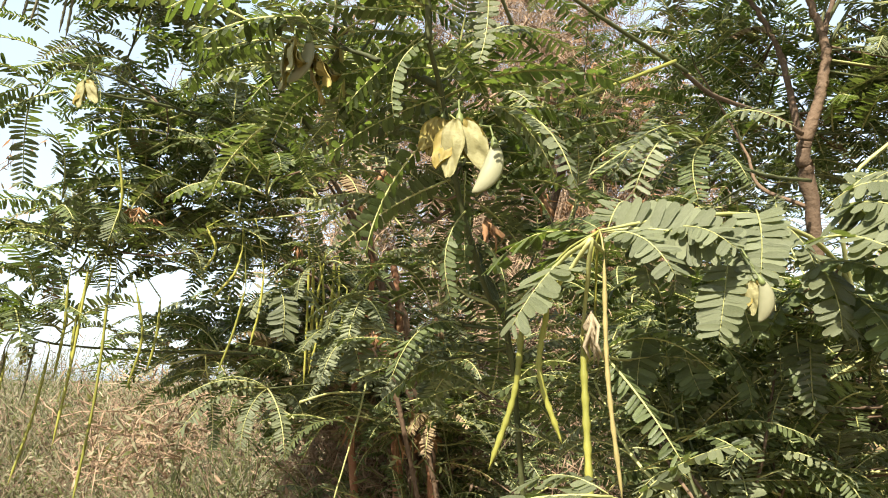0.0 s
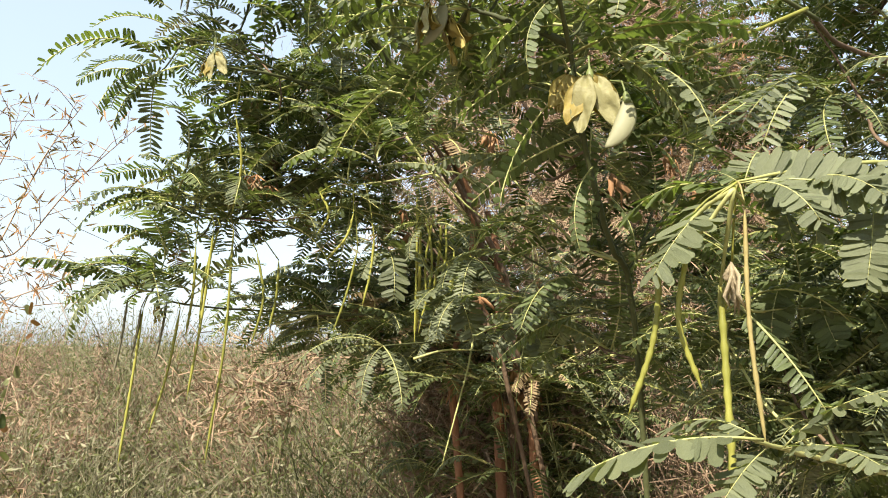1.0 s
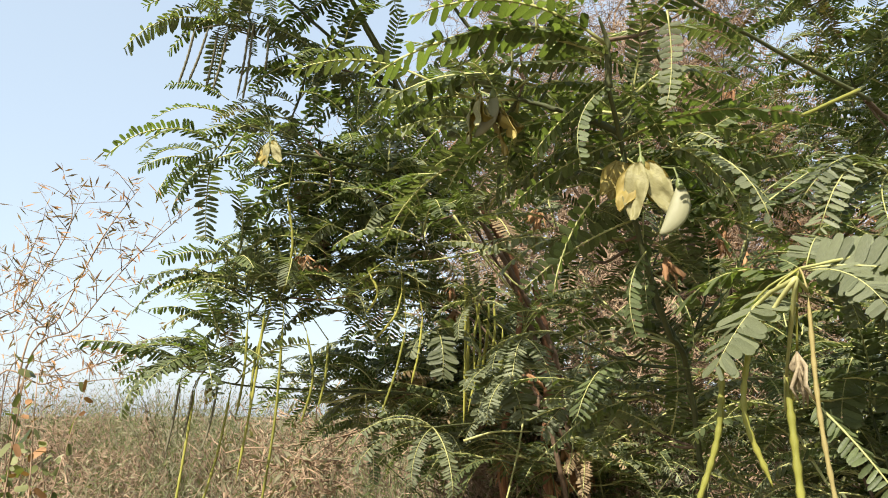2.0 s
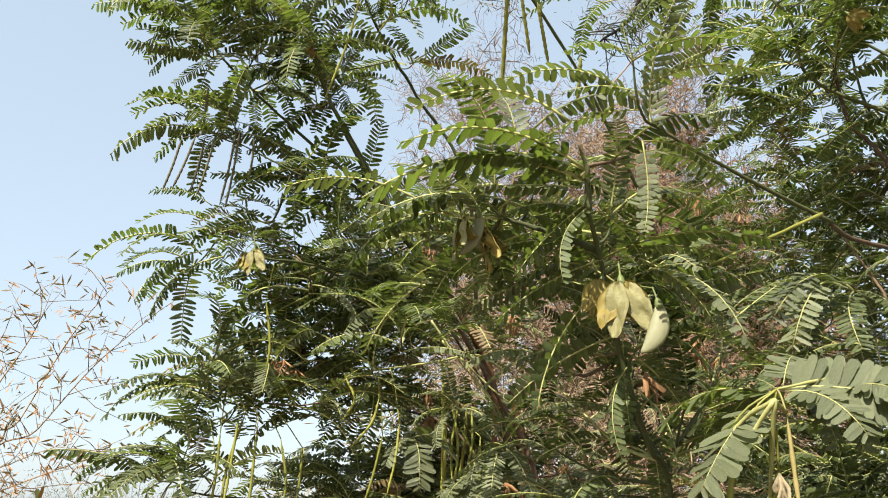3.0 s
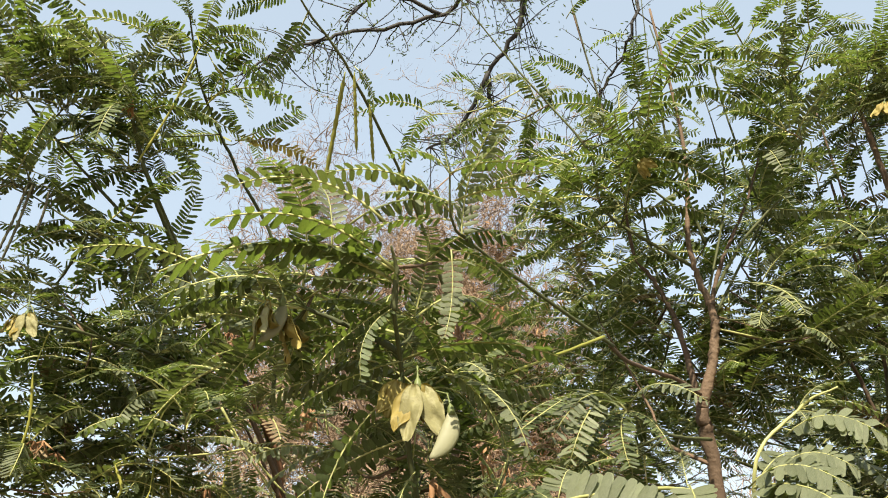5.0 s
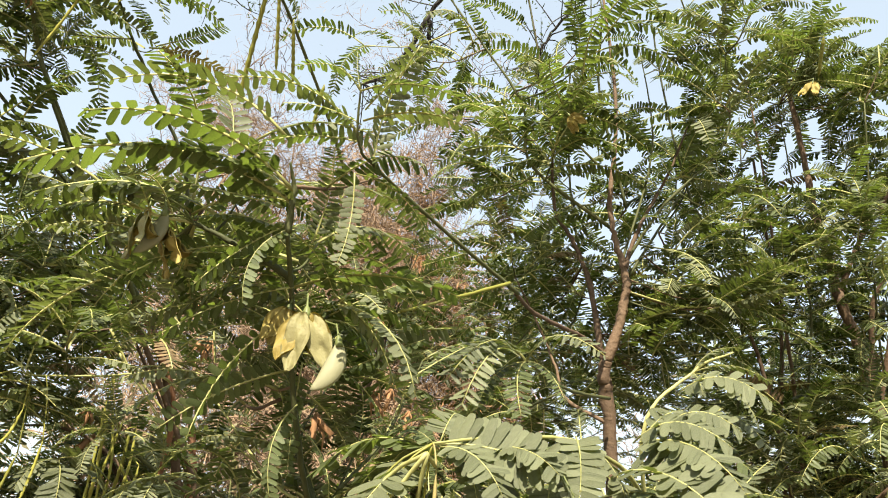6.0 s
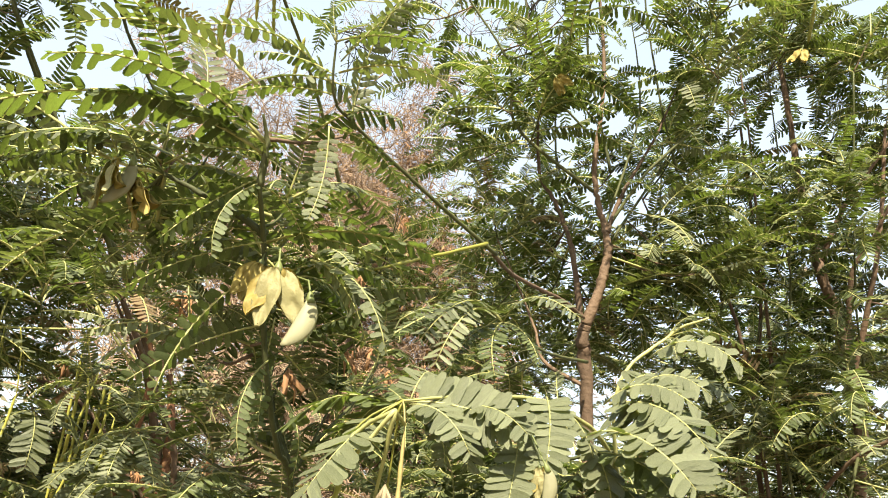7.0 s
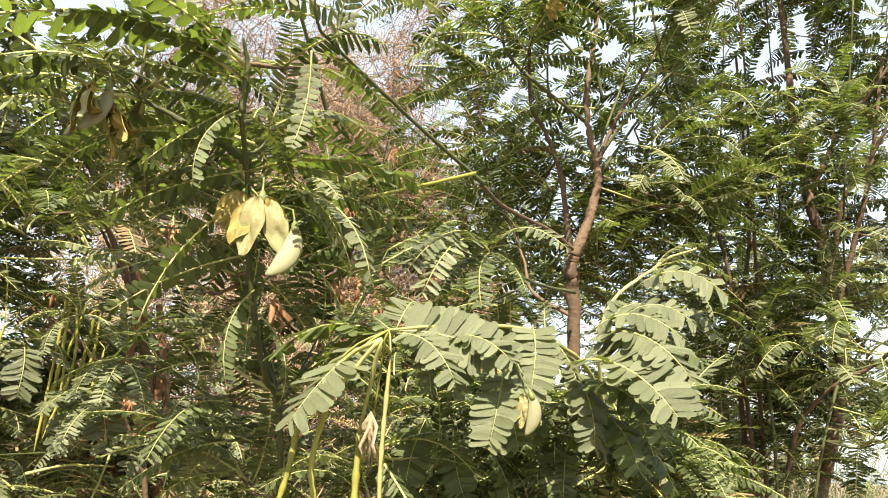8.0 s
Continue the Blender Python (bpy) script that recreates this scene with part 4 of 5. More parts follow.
tall.crown((-0.40, 2.06, 1.48), (0.25, 0.15, 0.12), 5, 6, size=0.2)
tall.crown((-0.42, 2.75, 1.84), (0.25, 0.15, 0.25), 12, 6, size=0.2)
tall.crown((-0.12, 2.72, 1.64), (0.28, 0.15, 0.2), 12, 6, size=0.2)
tall.crown((-0.114, 2.557, 1.425), (0.22, 0.15, 0.15), 11, 6, size=0.18)
tall.crown((0.185, 2.506, 1.279), (0.22, 0.15, 0.15), 11, 6, size=0.18)
tall.crown((0.326, 2.539, 1.522), (0.22, 0.15, 0.15), 11, 6, size=0.18)
tall.crown((-0.264, 2.734, 1.114), (0.22, 0.15, 0.15), 11, 6, size=0.18)
tall.crown((0.080, 2.678, 1.049), (0.22, 0.15, 0.15), 11, 6, size=0.18)
tall.crown((-0.88, 1.76, 1.87), (0.16, 0.2, 0.14), 7, 6)
tall.crown((-0.82, 1.62, 2.80), (0.30, 0.22, 0.16), 7, 6)

for a, b in (((-0.81, 1.67, 1.77), (-0.86, 1.67, 1.35)), ((-0.80, 1.68, 1.77), (-0.84, 1.68, 1.50)), ((-0.77, 1.69, 1.76), (-0.81, 1.67, 1.20)), ((-0.85, 1.66, 1.72), (-0.87, 1.67, 1.50)), ((-0.72, 1.72, 1.71), (-0.73, 1.73, 1.48)), ((-0.49, 1.77, 1.81), (-0.56, 1.77, 1.69)), ((-0.48, 1.78, 1.72), (-0.54, 1.78, 1.51)), ((-0.44, 1.79, 1.75), (-0.47, 1.80, 1.58)), ((-0.33, 1.78, 1.88), (-0.34, 1.82, 1.48)), ((-0.29, 1.80, 1.81), (-0.31, 1.82, 1.58)),
             ((-0.76, 1.65, 2.04), (-0.78, 1.70, 1.80)), ((-0.57, 1.74, 1.86), (-0.58, 1.75, 1.75)), ((-0.99, 1.69, 1.57), (-1.01, 1.65, 1.20)), ((-0.91, 1.72, 1.57), (-0.96, 1.69, 1.27)), ((-0.24, 1.82, 1.72), (-0.25, 1.83, 1.52)), ((-0.32, 1.79, 1.86), (-0.33, 1.82, 1.51)), ((-0.26, 1.81, 1.80), (-0.30, 1.83, 1.58)), ((-0.29, 1.82, 1.74), (-0.25, 1.83, 1.57)), ((-0.24, 1.78, 1.69), (-0.28, 1.78, 1.48)), ((-0.50, 1.47, 2.87), (-0.62, 1.56, 2.54)), ((-0.47, 1.50, 2.85), (-0.48, 1.57, 2.76)), ((-0.67, 1.74, 1.69), (-0.69, 1.74, 1.52))):
    tall.pod(a, b, tall.r.normal(0.012, 0.015), 0.0033)
for a, b in (((-0.94, 1.71, 1.59), (-0.96, 1.70, 1.44)), ((-0.99, 1.68, 1.57), (-1.01, 1.68, 1.45)), ((-1.02, 1.67, 1.59), (-1.04, 1.66, 1.41)), ((-0.94, 1.46, 2.41), (-0.99, 1.49, 2.28)), ((-0.91, 1.47, 2.42), (-0.97, 1.50, 2.29)), ((-0.89, 1.48, 2.42), (-0.94, 1.53, 2.28)), ((-0.87, 1.49, 2.42), (-0.92, 1.53, 2.28)), ((-0.82, 1.50, 2.44), (-0.87, 1.56, 2.27)), ((-0.81, 1.50, 2.44), (-0.86, 1.57, 2.26)), ((-0.78, 1.52, 2.43), (-0.80, 1.56, 2.34)), ((-0.87, 1.42, 2.53), (-0.89, 1.46, 2.45))):
    tall.pod(a, b, 0.003, 0.0031, dry=True)
tall.limb("branch", 0.0036, 0.0016, (-0.184, 2.324, 1.566), (-0.239, 1.802, 1.624), bark=TWIG, sides=6)
for tip in ((-0.331, 1.735, 1.578), (-0.297, 1.748, 1.501), (-0.185, 1.714, 1.497), (-0.108, 1.666, 1.581), (-0.154, 1.654, 1.668)):
    tall.leaf((-0.239, 1.802, 1.624), tip, 0.16, 12, 17, tall.r.normal(0, 15), pale=True)
tall.limb("branch", 0.0036, 0.0016, (0.032, 2.290, 1.455), (-0.072, 1.776, 1.539), bark=TWIG, sides=6)
for tip in ((-0.147, 1.712, 1.465), (-0.019, 1.683, 1.428), (0.049, 1.641, 1.501), (0.015, 1.629, 1.577)):
    tall.leaf((-0.072, 1.776, 1.539), tip, 0.16, 12, 17, tall.r.normal(0, 15), pale=True)
tall.limb("branch", 0.0036, 0.0016, (-0.403, 2.354, 1.692), (-0.417, 1.870, 1.726), bark=TWIG, sides=6)
for tip in ((-0.475, 1.801, 1.651), (-0.388, 1.790, 1.599), (-0.307, 1.743, 1.674)):
    tall.leaf((-0.417, 1.870, 1.726), tip, 0.16, 12, 17, tall.r.normal(0, 15), pale=True)
for a, b in (((-0.334, 1.848, 1.863), (-0.355, 1.957, 1.515)), ((-0.276, 1.851, 1.791), (-0.315, 1.925, 1.580))):
    tall.pod(a, b, 0.006, 0.0044)
tall.limb("branch", 0.0032, 0.0014, (-0.63, 1.77, 2.15), (-0.67, 1.54, 2.13), (-0.71, 1.40, 2.11), bark=TWIG, sides=6)
for tip in ((-0.74, 1.34, 2.12), (-0.78, 1.36, 2.06), (-0.68, 1.39, 2.03), (-0.64, 1.39, 2.12), (-0.73, 1.38, 2.17)):
    tall.leaf((-0.71, 1.41, 2.11), tip, 0.16, 12, 21)
flower(tall, (-0.643, 1.253, 2.035), (0.1, -0.1, -1), 20, 0.7, "open")
flower(tall, (-0.73, 1.42, 2.09), (-0.3, -0.1, -1), 60, 0.6, "old")
flower(tall, (-0.96, 1.70, 1.59), (0.05, 0, -1), 60, 0.75, "old")

for place, size in (((-0.72, 1.70, 1.90), 0.06), ((-0.15, 1.88, 2.05), 0.09), ((-0.19, 2.05, 1.62), 0.11), ((-0.64, 1.50, 2.70), 0.08), ((-0.14, 1.94, 2.06), 0.10), ((-0.40, 2.00, 1.86), 0.07), ((-0.02, 2.05, 1.67), 0.08), ((-0.76, 1.76, 1.91), 0.07), ((-0.71, 1.77, 1.89), 0.06)):
    withered(tall, place, (0.05, 0, -1), size * 0.75, RUST, "withered reddish-brown leaf", int(size * 1000) + len(tall.leaves))
for place, size in (((-0.09, 2.36, 1.44), 0.13), ((-0.04, 2.39, 1.34), 0.14), ((-0.14, 2.33, 1.33), 0.12), ((-0.29, 2.34, 1.39), 0.12), ((-0.20, 2.19, 1.66), 0.10), ((-0.16, 2.10, 2.09), 0.07), ((-0.39, 1.97, 2.02), 0.06), ((-0.01, 2.32, 1.67), 0.08), ((-0.74, 1.74, 1.89), 0.06), ((0.10, 1.28, 1.76), 0.06), ((-0.36, 2.09, 2.11), 0.06), ((-0.13, 2.41, 1.73), 0.10), ((-0.02, 2.40, 1.69), 0.10), ((-0.43, 2.33, 1.85), 0.09), ((0.46, 2.52, 2.12), 0.10), ((0.53, 2.53, 2.05), 0.10), ((0.38, 2.44, 2.35), 0.09)):
    withered(tall, place, (0.05, 0, -1), size, RUST if size > 0.08 else LEAF_DRY, "withered reddish-brown leaf", int(size * 1000) + len(tall.leaves))

# ---- the tree with the forked stem ----
forked = Tree("flowering_tree", (1.02, 1.95, 0), "flowering tree with a forked brown stem and open airy crown", own=300, seed=13, group="flowering trees")
trunk_line = forked.limb("trunk", 0.021, 0.016, (1.02, 1.95, 0), (1.0, 1.93, 0.9), (0.920, 1.803, 1.891), (0.892, 1.768, 2.039), (0.895, 1.755, 2.081))
stem_line = forked.limb("stem", 0.0155, 0.004, (0.895, 1.755, 2.081), (0.922, 1.731, 2.171), (0.941, 1.720, 2.261), (0.942, 1.711, 2.327), (0.926, 1.722, 2.417), (0.909, 1.720, 2.556), (0.94, 1.71, 2.91), (0.89, 1.69, 3.44))
thin_line = forked.limb("stem", 0.0105, 0.003, (0.896, 1.764, 2.084), (0.885, 1.769, 2.116), (0.875, 1.778, 2.244), (0.863, 1.794, 2.351), (0.825, 1.823, 2.476), (0.786, 1.839, 2.573), (0.76, 1.82, 2.89), (0.64, 1.77, 3.48))
forked.limb("stem", 0.008, 0.0025, (0.940, 1.708, 2.342), (0.967, 1.724, 2.405), (1.022, 1.727, 2.524), (1.110, 1.704, 2.693), (1.182, 1.682, 2.878))
forked.limb("branch", 0.0062, 0.0036, (0.877, 1.735, 2.093), (0.757, 1.610, 2.089), (0.648, 1.488, 2.063), (0.488, 1.280, 2.013), (0.366, 1.062, 1.960), bark=BARK)
forked.limb("branch", 0.006, 0.002, (0.915, 1.796, 1.920), (0.832, 1.885, 1.998), (0.816, 1.916, 2.095), (0.769, 1.944, 2.235), (0.694, 1.930, 2.361), bark=BARK)
forked.limb("branch", 0.0036, 0.0012, (0.37, 1.06, 1.96), (0.23, 0.96, 1.99), (0.09, 0.85, 2.02), (0.05, 0.80, 2.03), (0.04, 0.76, 2.09), bark=TWIG)
forked.limb("stalk", 0.0032, 0.0022, (0.34, 1.02, 1.96), (0.24, 0.99, 1.91), (0.15, 0.94, 1.86), bark=POD, sides=6)
forked.limb("branch", 0.0056, 0.0018, (0.94, 1.75, 2.34), (1.04, 1.65, 2.53), (1.20, 1.55, 2.73), (1.18, 1.48, 2.98), bark=TWIG)
forked.limb("branch", 0.0056, 0.0018, (0.93, 1.75, 2.48), (0.68, 1.76, 2.65), (0.61, 1.68, 2.81), (0.39, 1.66, 3.09), (0.18, 1.61, 3.34), bark=TWIG)
forked.limb("branch", 0.0048, 0.0018, (0.99, 1.77, 2.57), (0.89, 1.72, 2.94), (0.84, 1.59, 3.12), (0.83, 1.60, 3.27), bark=TWIG)
for pts in (((0.95, 1.87, 2.14), (0.92, 2.00, 2.68), (0.86, 1.86, 3.11), (0.90, 1.81, 2.98), (0.85, 1.66, 3.49)), ((1.20, 1.74, 2.61), (1.14, 1.73, 2.89), (1.05, 1.65, 3.24), (1.03, 1.60, 3.44)), ((0.98, 1.83, 2.70), (0.77, 1.81, 2.89), (0.70, 1.78, 3.14), (0.61, 1.72, 3.54)), ((0.96, 1.78, 2.36), (1.07, 1.73, 2.78), (0.99, 1.64, 3.11)), ((0.98, 1.77, 2.34), (1.24, 1.78, 2.74), (1.38, 1.52, 3.10))):
    forked.limb("shoot", 0.0045, 0.0014, *pts, bark=TWIG, sides=6)
forked.leaf((0.422, 1.156, 1.876), (0.251, 1.057, 1.799), 0.24, 12, 21, twist=-25, pale=True)
forked.leaf((0.422, 1.156, 1.876), (0.273, 1.040, 1.762), 0.24, 12, 21, twist=-18, pale=True)
forked.leaf((0.422, 1.156, 1.876), (0.496, 1.008, 1.857), 0.24, 12, 21, twist=28, pale=True)
forked.leaf((0.422, 1.156, 1.876), (0.366, 1.035, 1.755), 0.09, 12, 21, twist=0)
forked.leaf((0.422, 1.156, 1.876), (0.324, 1.133, 1.762), 0.16, 12, 21, twist=-10)
forked.leaf((0.422, 1.156, 1.876), (0.461, 1.082, 1.793), 0.16, 12, 21, twist=10)
forked.limb("branch", 0.0048, 0.0018, (0.88, 1.72, 1.97), (0.62, 1.41, 1.90), (0.422, 1.156, 1.876), bark=TWIG)
for a, b in (((0.53, 1.72, 2.96), (0.42, 1.64, 3.10)), ((0.64, 1.71, 3.10), (0.46, 1.71, 3.16)), ((0.76, 1.74, 2.99), (0.48, 1.72, 2.98)), ((0.87, 1.68, 2.99), (0.68, 1.70, 2.91)), ((0.85, 1.63, 3.06), (0.98, 1.57, 3.05)), ((0.77, 1.64, 3.26), (0.66, 1.71, 3.24)), ((0.85, 1.64, 3.21), (0.97, 1.50, 3.28)), ((0.60, 1.73, 3.39), (0.71, 1.62, 3.44))):
    forked.leaf(a, b, 0.16, int(forked.r.choice(FOLDS)), 21, forked.r.normal(0, 20))
for tip, n in (((0.58, 1.78, 2.86), 7), ((0.43, 1.75, 2.96), 6), ((0.33, 1.78, 2.96), 6), ((0.15, 1.80, 2.98), 5), ((0.78, 1.72, 2.82), 7), ((0.97, 1.72, 2.87), 6), ((1.05, 1.57, 2.99), 7), ((1.14, 1.47, 3.03), 8), ((1.20, 1.37, 3.07), 8), ((1.11, 1.49, 3.19), 6), ((1.14, 1.50, 2.82), 7), ((0.75, 1.81, 2.72), 6), ((0.62, 1.81, 2.59), 6), ((0.49, 1.75, 2.77), 6)):
    forked.spray(tip, n)
forked.crown((0.90, 1.70, 2.76), (0.5, 0.4, 0.35), 14, 6, bare=(trunk_line, stem_line, thin_line))
forked.crown((0.80, 1.89, 2.54), (0.4, 0.35, 0.3), 10, 6, bare=(trunk_line, stem_line, thin_line))
forked.crown((1.04, 1.70, 2.42), (0.3, 0.3, 0.35), 5, 6, bare=(trunk_line, stem_line, thin_line))
forked.crown((0.82, 2.13, 2.22), (0.45, 0.35, 0.35), 13, 6, bare=(trunk_line, stem_line, thin_line))
forked.crown((1.200, 1.758, 2.367), (0.16, 0.2, 0.3), 16, 6)
forked.crown((1.09, 1.70, 2.57), (0.4, 0.4, 0.4), 9, 6, bare=(trunk_line, stem_line, thin_line))
forked.pod((-0.12, 1.25, 2.65), (-0.15, 1.41, 2.43), 0.0, 0.0052)
forked.pod((-0.06, 1.29, 2.60), (-0.04, 1.37, 2.49), 0.0, 0.004)
forked.pod((-0.10, 1.27, 2.67), (-0.08, 1.38, 2.52), 0.0, 0.004)
forked.pod((0.02, 1.23, 2.41), (0.01, 1.28, 2.33), 0.0, 0.004)
forked.limb("branch", 0.0048, 0.0018, (0.19, 1.72, 2.32), (0.06, 1.52, 2.51), (-0.11, 1.27, 2.67), (-0.21, 1.17, 2.74), (-0.26, 1.11, 2.79), bark=TWIG)
for a, b in (((-0.25, 1.12, 2.78), (-0.42, 1.08, 2.72)), ((-0.24, 1.14, 2.76), (-0.37, 1.13, 2.67)), ((-0.24, 1.12, 2.78), (-0.07, 1.11, 2.73)), ((-0.21, 1.17, 2.74), (-0.30, 1.23, 2.57)), ((-0.10, 1.24, 2.66), (-0.05, 1.26, 2.56)), ((-0.26, 1.11, 2.79), (-0.28, 1.04, 2.85))):
    forked.leaf(a, b, 0.09, int(forked.r.choice(FOLDS)), 21, forked.r.normal(0, 15))
flower(forked, (1.27, 1.27, 2.76), (-0.5, 0, -1), 60, 0.75, "old")
flower(forked, (0.67, 1.49, 2.66), (0.6, 0, -0.6), 60, 0.75, "old")
forked.pod((1.26, 1.20, 2.85), (1.28, 1.26, 2.77), 0.0, 0.005)

# ---- the trees further along ----
side = Tree("flowering_tree", (2.05, 2.35, 0), "slim flowering tree with several straight upright stems", own=250, seed=17, group="flowering trees")
right_line = side.limb("trunk", 0.026, 0.019, (2.05, 2.35, 0), (2.06, 2.33, 0.9), (2.107, 2.089, 1.821), (2.031, 2.001, 2.090), (1.980, 1.965, 2.229), (1.942, 1.945, 2.337))
upper_line = side.limb("stem", 0.020, 0.008, (1.942, 1.945, 2.337), (1.896, 1.936, 2.452), (1.873, 1.932, 2.602), (1.830, 1.915, 2.778), (1.810, 1.902, 2.992), (1.762, 1.872, 3.290))
side.limb("stem", 0.012, 0.004, (1.901, 1.932, 2.497), (1.908, 1.888, 2.567), (1.923, 1.807, 2.678), (1.966, 1.745, 2.773), (2.020, 1.631, 2.918))
side.limb("stem", 0.010, 0.004, (2.014, 1.987, 2.157), (1.943, 1.854, 2.422), (1.953, 1.770, 2.513), (1.953, 1.692, 2.595), (2.011, 1.618, 2.784))
side.limb("stem", 0.009, 0.003, (2.05, 2.35, 0.5), (1.941, 2.286, 1.696), (1.814, 2.124, 2.195), (1.722, 2.018, 2.650), (1.677, 1.965, 2.916), (1.624, 1.923, 3.261))
side.limb("stem", 0.008, 0.003, (2.05, 2.35, 0.5), (1.700, 2.082, 1.901), (1.605, 2.020, 2.212), (1.524, 1.986, 2.339), (1.357, 1.939, 2.377), (1.248, 1.901, 2.436), (1.144, 1.846, 2.545))
side.limb("stem", 0.012, 0.005, (2.05, 2.04, 2.05), (2.03, 1.82, 2.50), (2.02, 1.70, 2.93))
side.limb("stem", 0.012, 0.005, (2.05, 2.35, 0.6), (1.94, 2.39, 1.82), (1.90, 2.25, 2.46), (1.78, 2.13, 3.11))
side.limb("stem", 0.010, 0.004, (2.05, 2.35, 0.6), (1.87, 2.07, 1.62), (1.91, 1.71, 1.90), (1.90, 1.54, 1.99))
for pts in (((1.51, 2.34, 1.67), (1.51, 2.25, 2.19), (1.47, 2.25, 2.62), (1.42, 2.11, 3.11)), ((1.73, 2.32, 1.60), (1.69, 2.28, 2.09), (1.67, 2.13, 2.55), (1.59, 1.95, 3.15)), ((1.77, 2.03, 1.61), (1.73, 2.01, 1.97), (1.78, 1.95, 2.44), (1.63, 1.79, 3.11)), ((1.85, 1.95, 1.51), (1.91, 1.84, 1.97), (1.86, 1.77, 2.32), (1.77, 1.57, 3.01)), ((1.71, 2.46, 1.56), (1.84, 2.31, 2.02), (1.86, 2.18, 2.39), (1.96, 1.93, 2.93))):
    side.limb("stem", 0.0065, 0.0025, (2.05, 2.35, 0.5), *pts, bark=TWIG, sides=6)
side.crown((1.74, 1.82, 2.92), (0.5, 0.45, 0.5), 21, 6, bare=(right_line, upper_line))
side.crown((1.89, 1.80, 2.47), (0.45, 0.4, 0.4), 30, 6, bare=(right_line, upper_line))
side.crown((1.62, 2.15, 2.82), (0.35, 0.35, 0.45), 14, 6)
side.crown((1.85, 1.90, 1.91), (0.45, 0.4, 0.3), 32, 6, bare=(right_line, upper_line))
side.crown((1.86, 2.32, 1.77), (0.4, 0.4, 0.3), 27, 6)

back = Tree("flowering_tree", (0.55, 3.6, 0), "further flowering tree behind the others, in dense leaf", own=120, seed=19, group="flowering trees")
back.limb("trunk", 0.035, 0.018, (0.55, 3.6, 0), (0.5, 3.6, 1.0), (0.45, 3.55, 1.9), (0.6, 3.5, 2.6))
back.limb("branch", 0.016, 0.005, (0.45, 3.55, 1.9), (0.1, 3.5, 2.4), (-0.2, 3.4, 2.9))
back.limb("branch", 0.016, 0.005, (0.48, 3.58, 1.5), (1.1, 3.5, 2.2), (1.6, 3.4, 2.8))
back.limb("branch", 0.012, 0.004, (0.5, 3.6, 1.0), (-0.4, 3.5, 1.5), (-0.9, 3.4, 1.8))
back.crown((0.4, 3.5, 1.7), (0.9, 0.4, 0.5), 70, 6)
back.crown((1.3, 3.5, 1.9), (0.8, 0.4, 0.5), 46, 6)
back.crown((0.75, 3.5, 2.7), (0.7, 0.35, 0.35), 36, 6)
back.crown((1.22, 2.94, 2.34), (0.5, 0.3, 0.32), 14, 6)
back.crown((1.76, 2.80, 2.26), (0.4, 0.3, 0.28), 9, 6)
back.crown((2.18, 2.71, 2.44), (0.45, 0.3, 0.3), 11, 6)
back.crown((2.59, 2.53, 2.23), (0.4, 0.3, 0.3), 14, 6)
back.crown((1.011, 3.212, 3.049), (0.5, 0.3, 0.35), 22, 6)
back.crown((-0.5, 3.5, 1.5), (0.6, 0.4, 0.3), 22, 6)

right = Tree("flowering_tree", (2.9, 3.7, 0), "further flowering tree in leaf behind the upright stems", own=80, seed=23, group="flowering trees")
right.limb("trunk", 0.028, 0.014, (2.9, 3.7, 0), (2.85, 3.65, 1.0), (2.8, 3.6, 2.0), (2.9, 3.5, 2.8), bark=TWIG)
right.limb("branch", 0.012, 0.004, (2.82, 3.62, 1.5), (2.3, 3.5, 2.1), (1.9, 3.4, 2.6), bark=TWIG)
right.limb("branch", 0.012, 0.004, (2.84, 3.64, 1.2), (3.4, 3.5, 1.9), (3.8, 3.4, 2.5), bark=TWIG)
right.crown((2.4, 3.5, 1.75), (0.8, 0.4, 0.45), 60, 6)
right.crown((3.3, 3.5, 1.9), (0.7, 0.4, 0.5), 45, 6)
right.crown((2.8, 3.5, 2.7), (0.6, 0.35, 0.4), 25, 6)
side.crown((2.16, 1.85, 3.14), (0.4, 0.35, 0.35), 22, 6)
side.crown((2.261, 2.063, 2.378), (0.25, 0.3, 0.35), 18, 6)
side.crown((2.189, 2.191, 1.971), (0.3, 0.25, 0.2), 12, 6)
side.crown((1.725, 1.757, 3.197), (0.3, 0.3, 0.25), 13, 6)
right.crown((3.3, 3.1, 2.9), (0.7, 0.35, 0.6), 34, 6)

for tree in (near, low, tall, forked, side, back, right):
    tree.finish()


# ---- leafless and thorny growth behind ----
def twiggy(heap, r, start, way, long, rad, depth, wild, tips):
    """Branching dry wood: each branch carries shorter ones."""
    n = 5 if depth > 2 else 3 if depth else 2
    line, d, p = [np.asarray(start, float)], unit(way), np.asarray(start, float)
    for _ in range(n):
        d = unit(d + r.normal(0, wild, 3))
        p = p + d * long / n
        line.append(p)
    heap.add(*tube(np.array(line), np.maximum(np.linspace(rad, rad * 0.45, n + 1), 0.0026), 5 if rad > 0.008 else 3))
    if depth == 0:
        tips.append((line[-1], d))
        return
    for k in range(int(r.integers(3, 6))):
        i = int(r.integers(1, n + 1))
        e = unit(d + r.normal(0, 0.75, 3) + np.array((0, 0, 0.15)))
        twiggy(heap, r, line[i], e, long * r.uniform(0.45, 0.75), rad * 0.5, depth - 1, wild, tips)


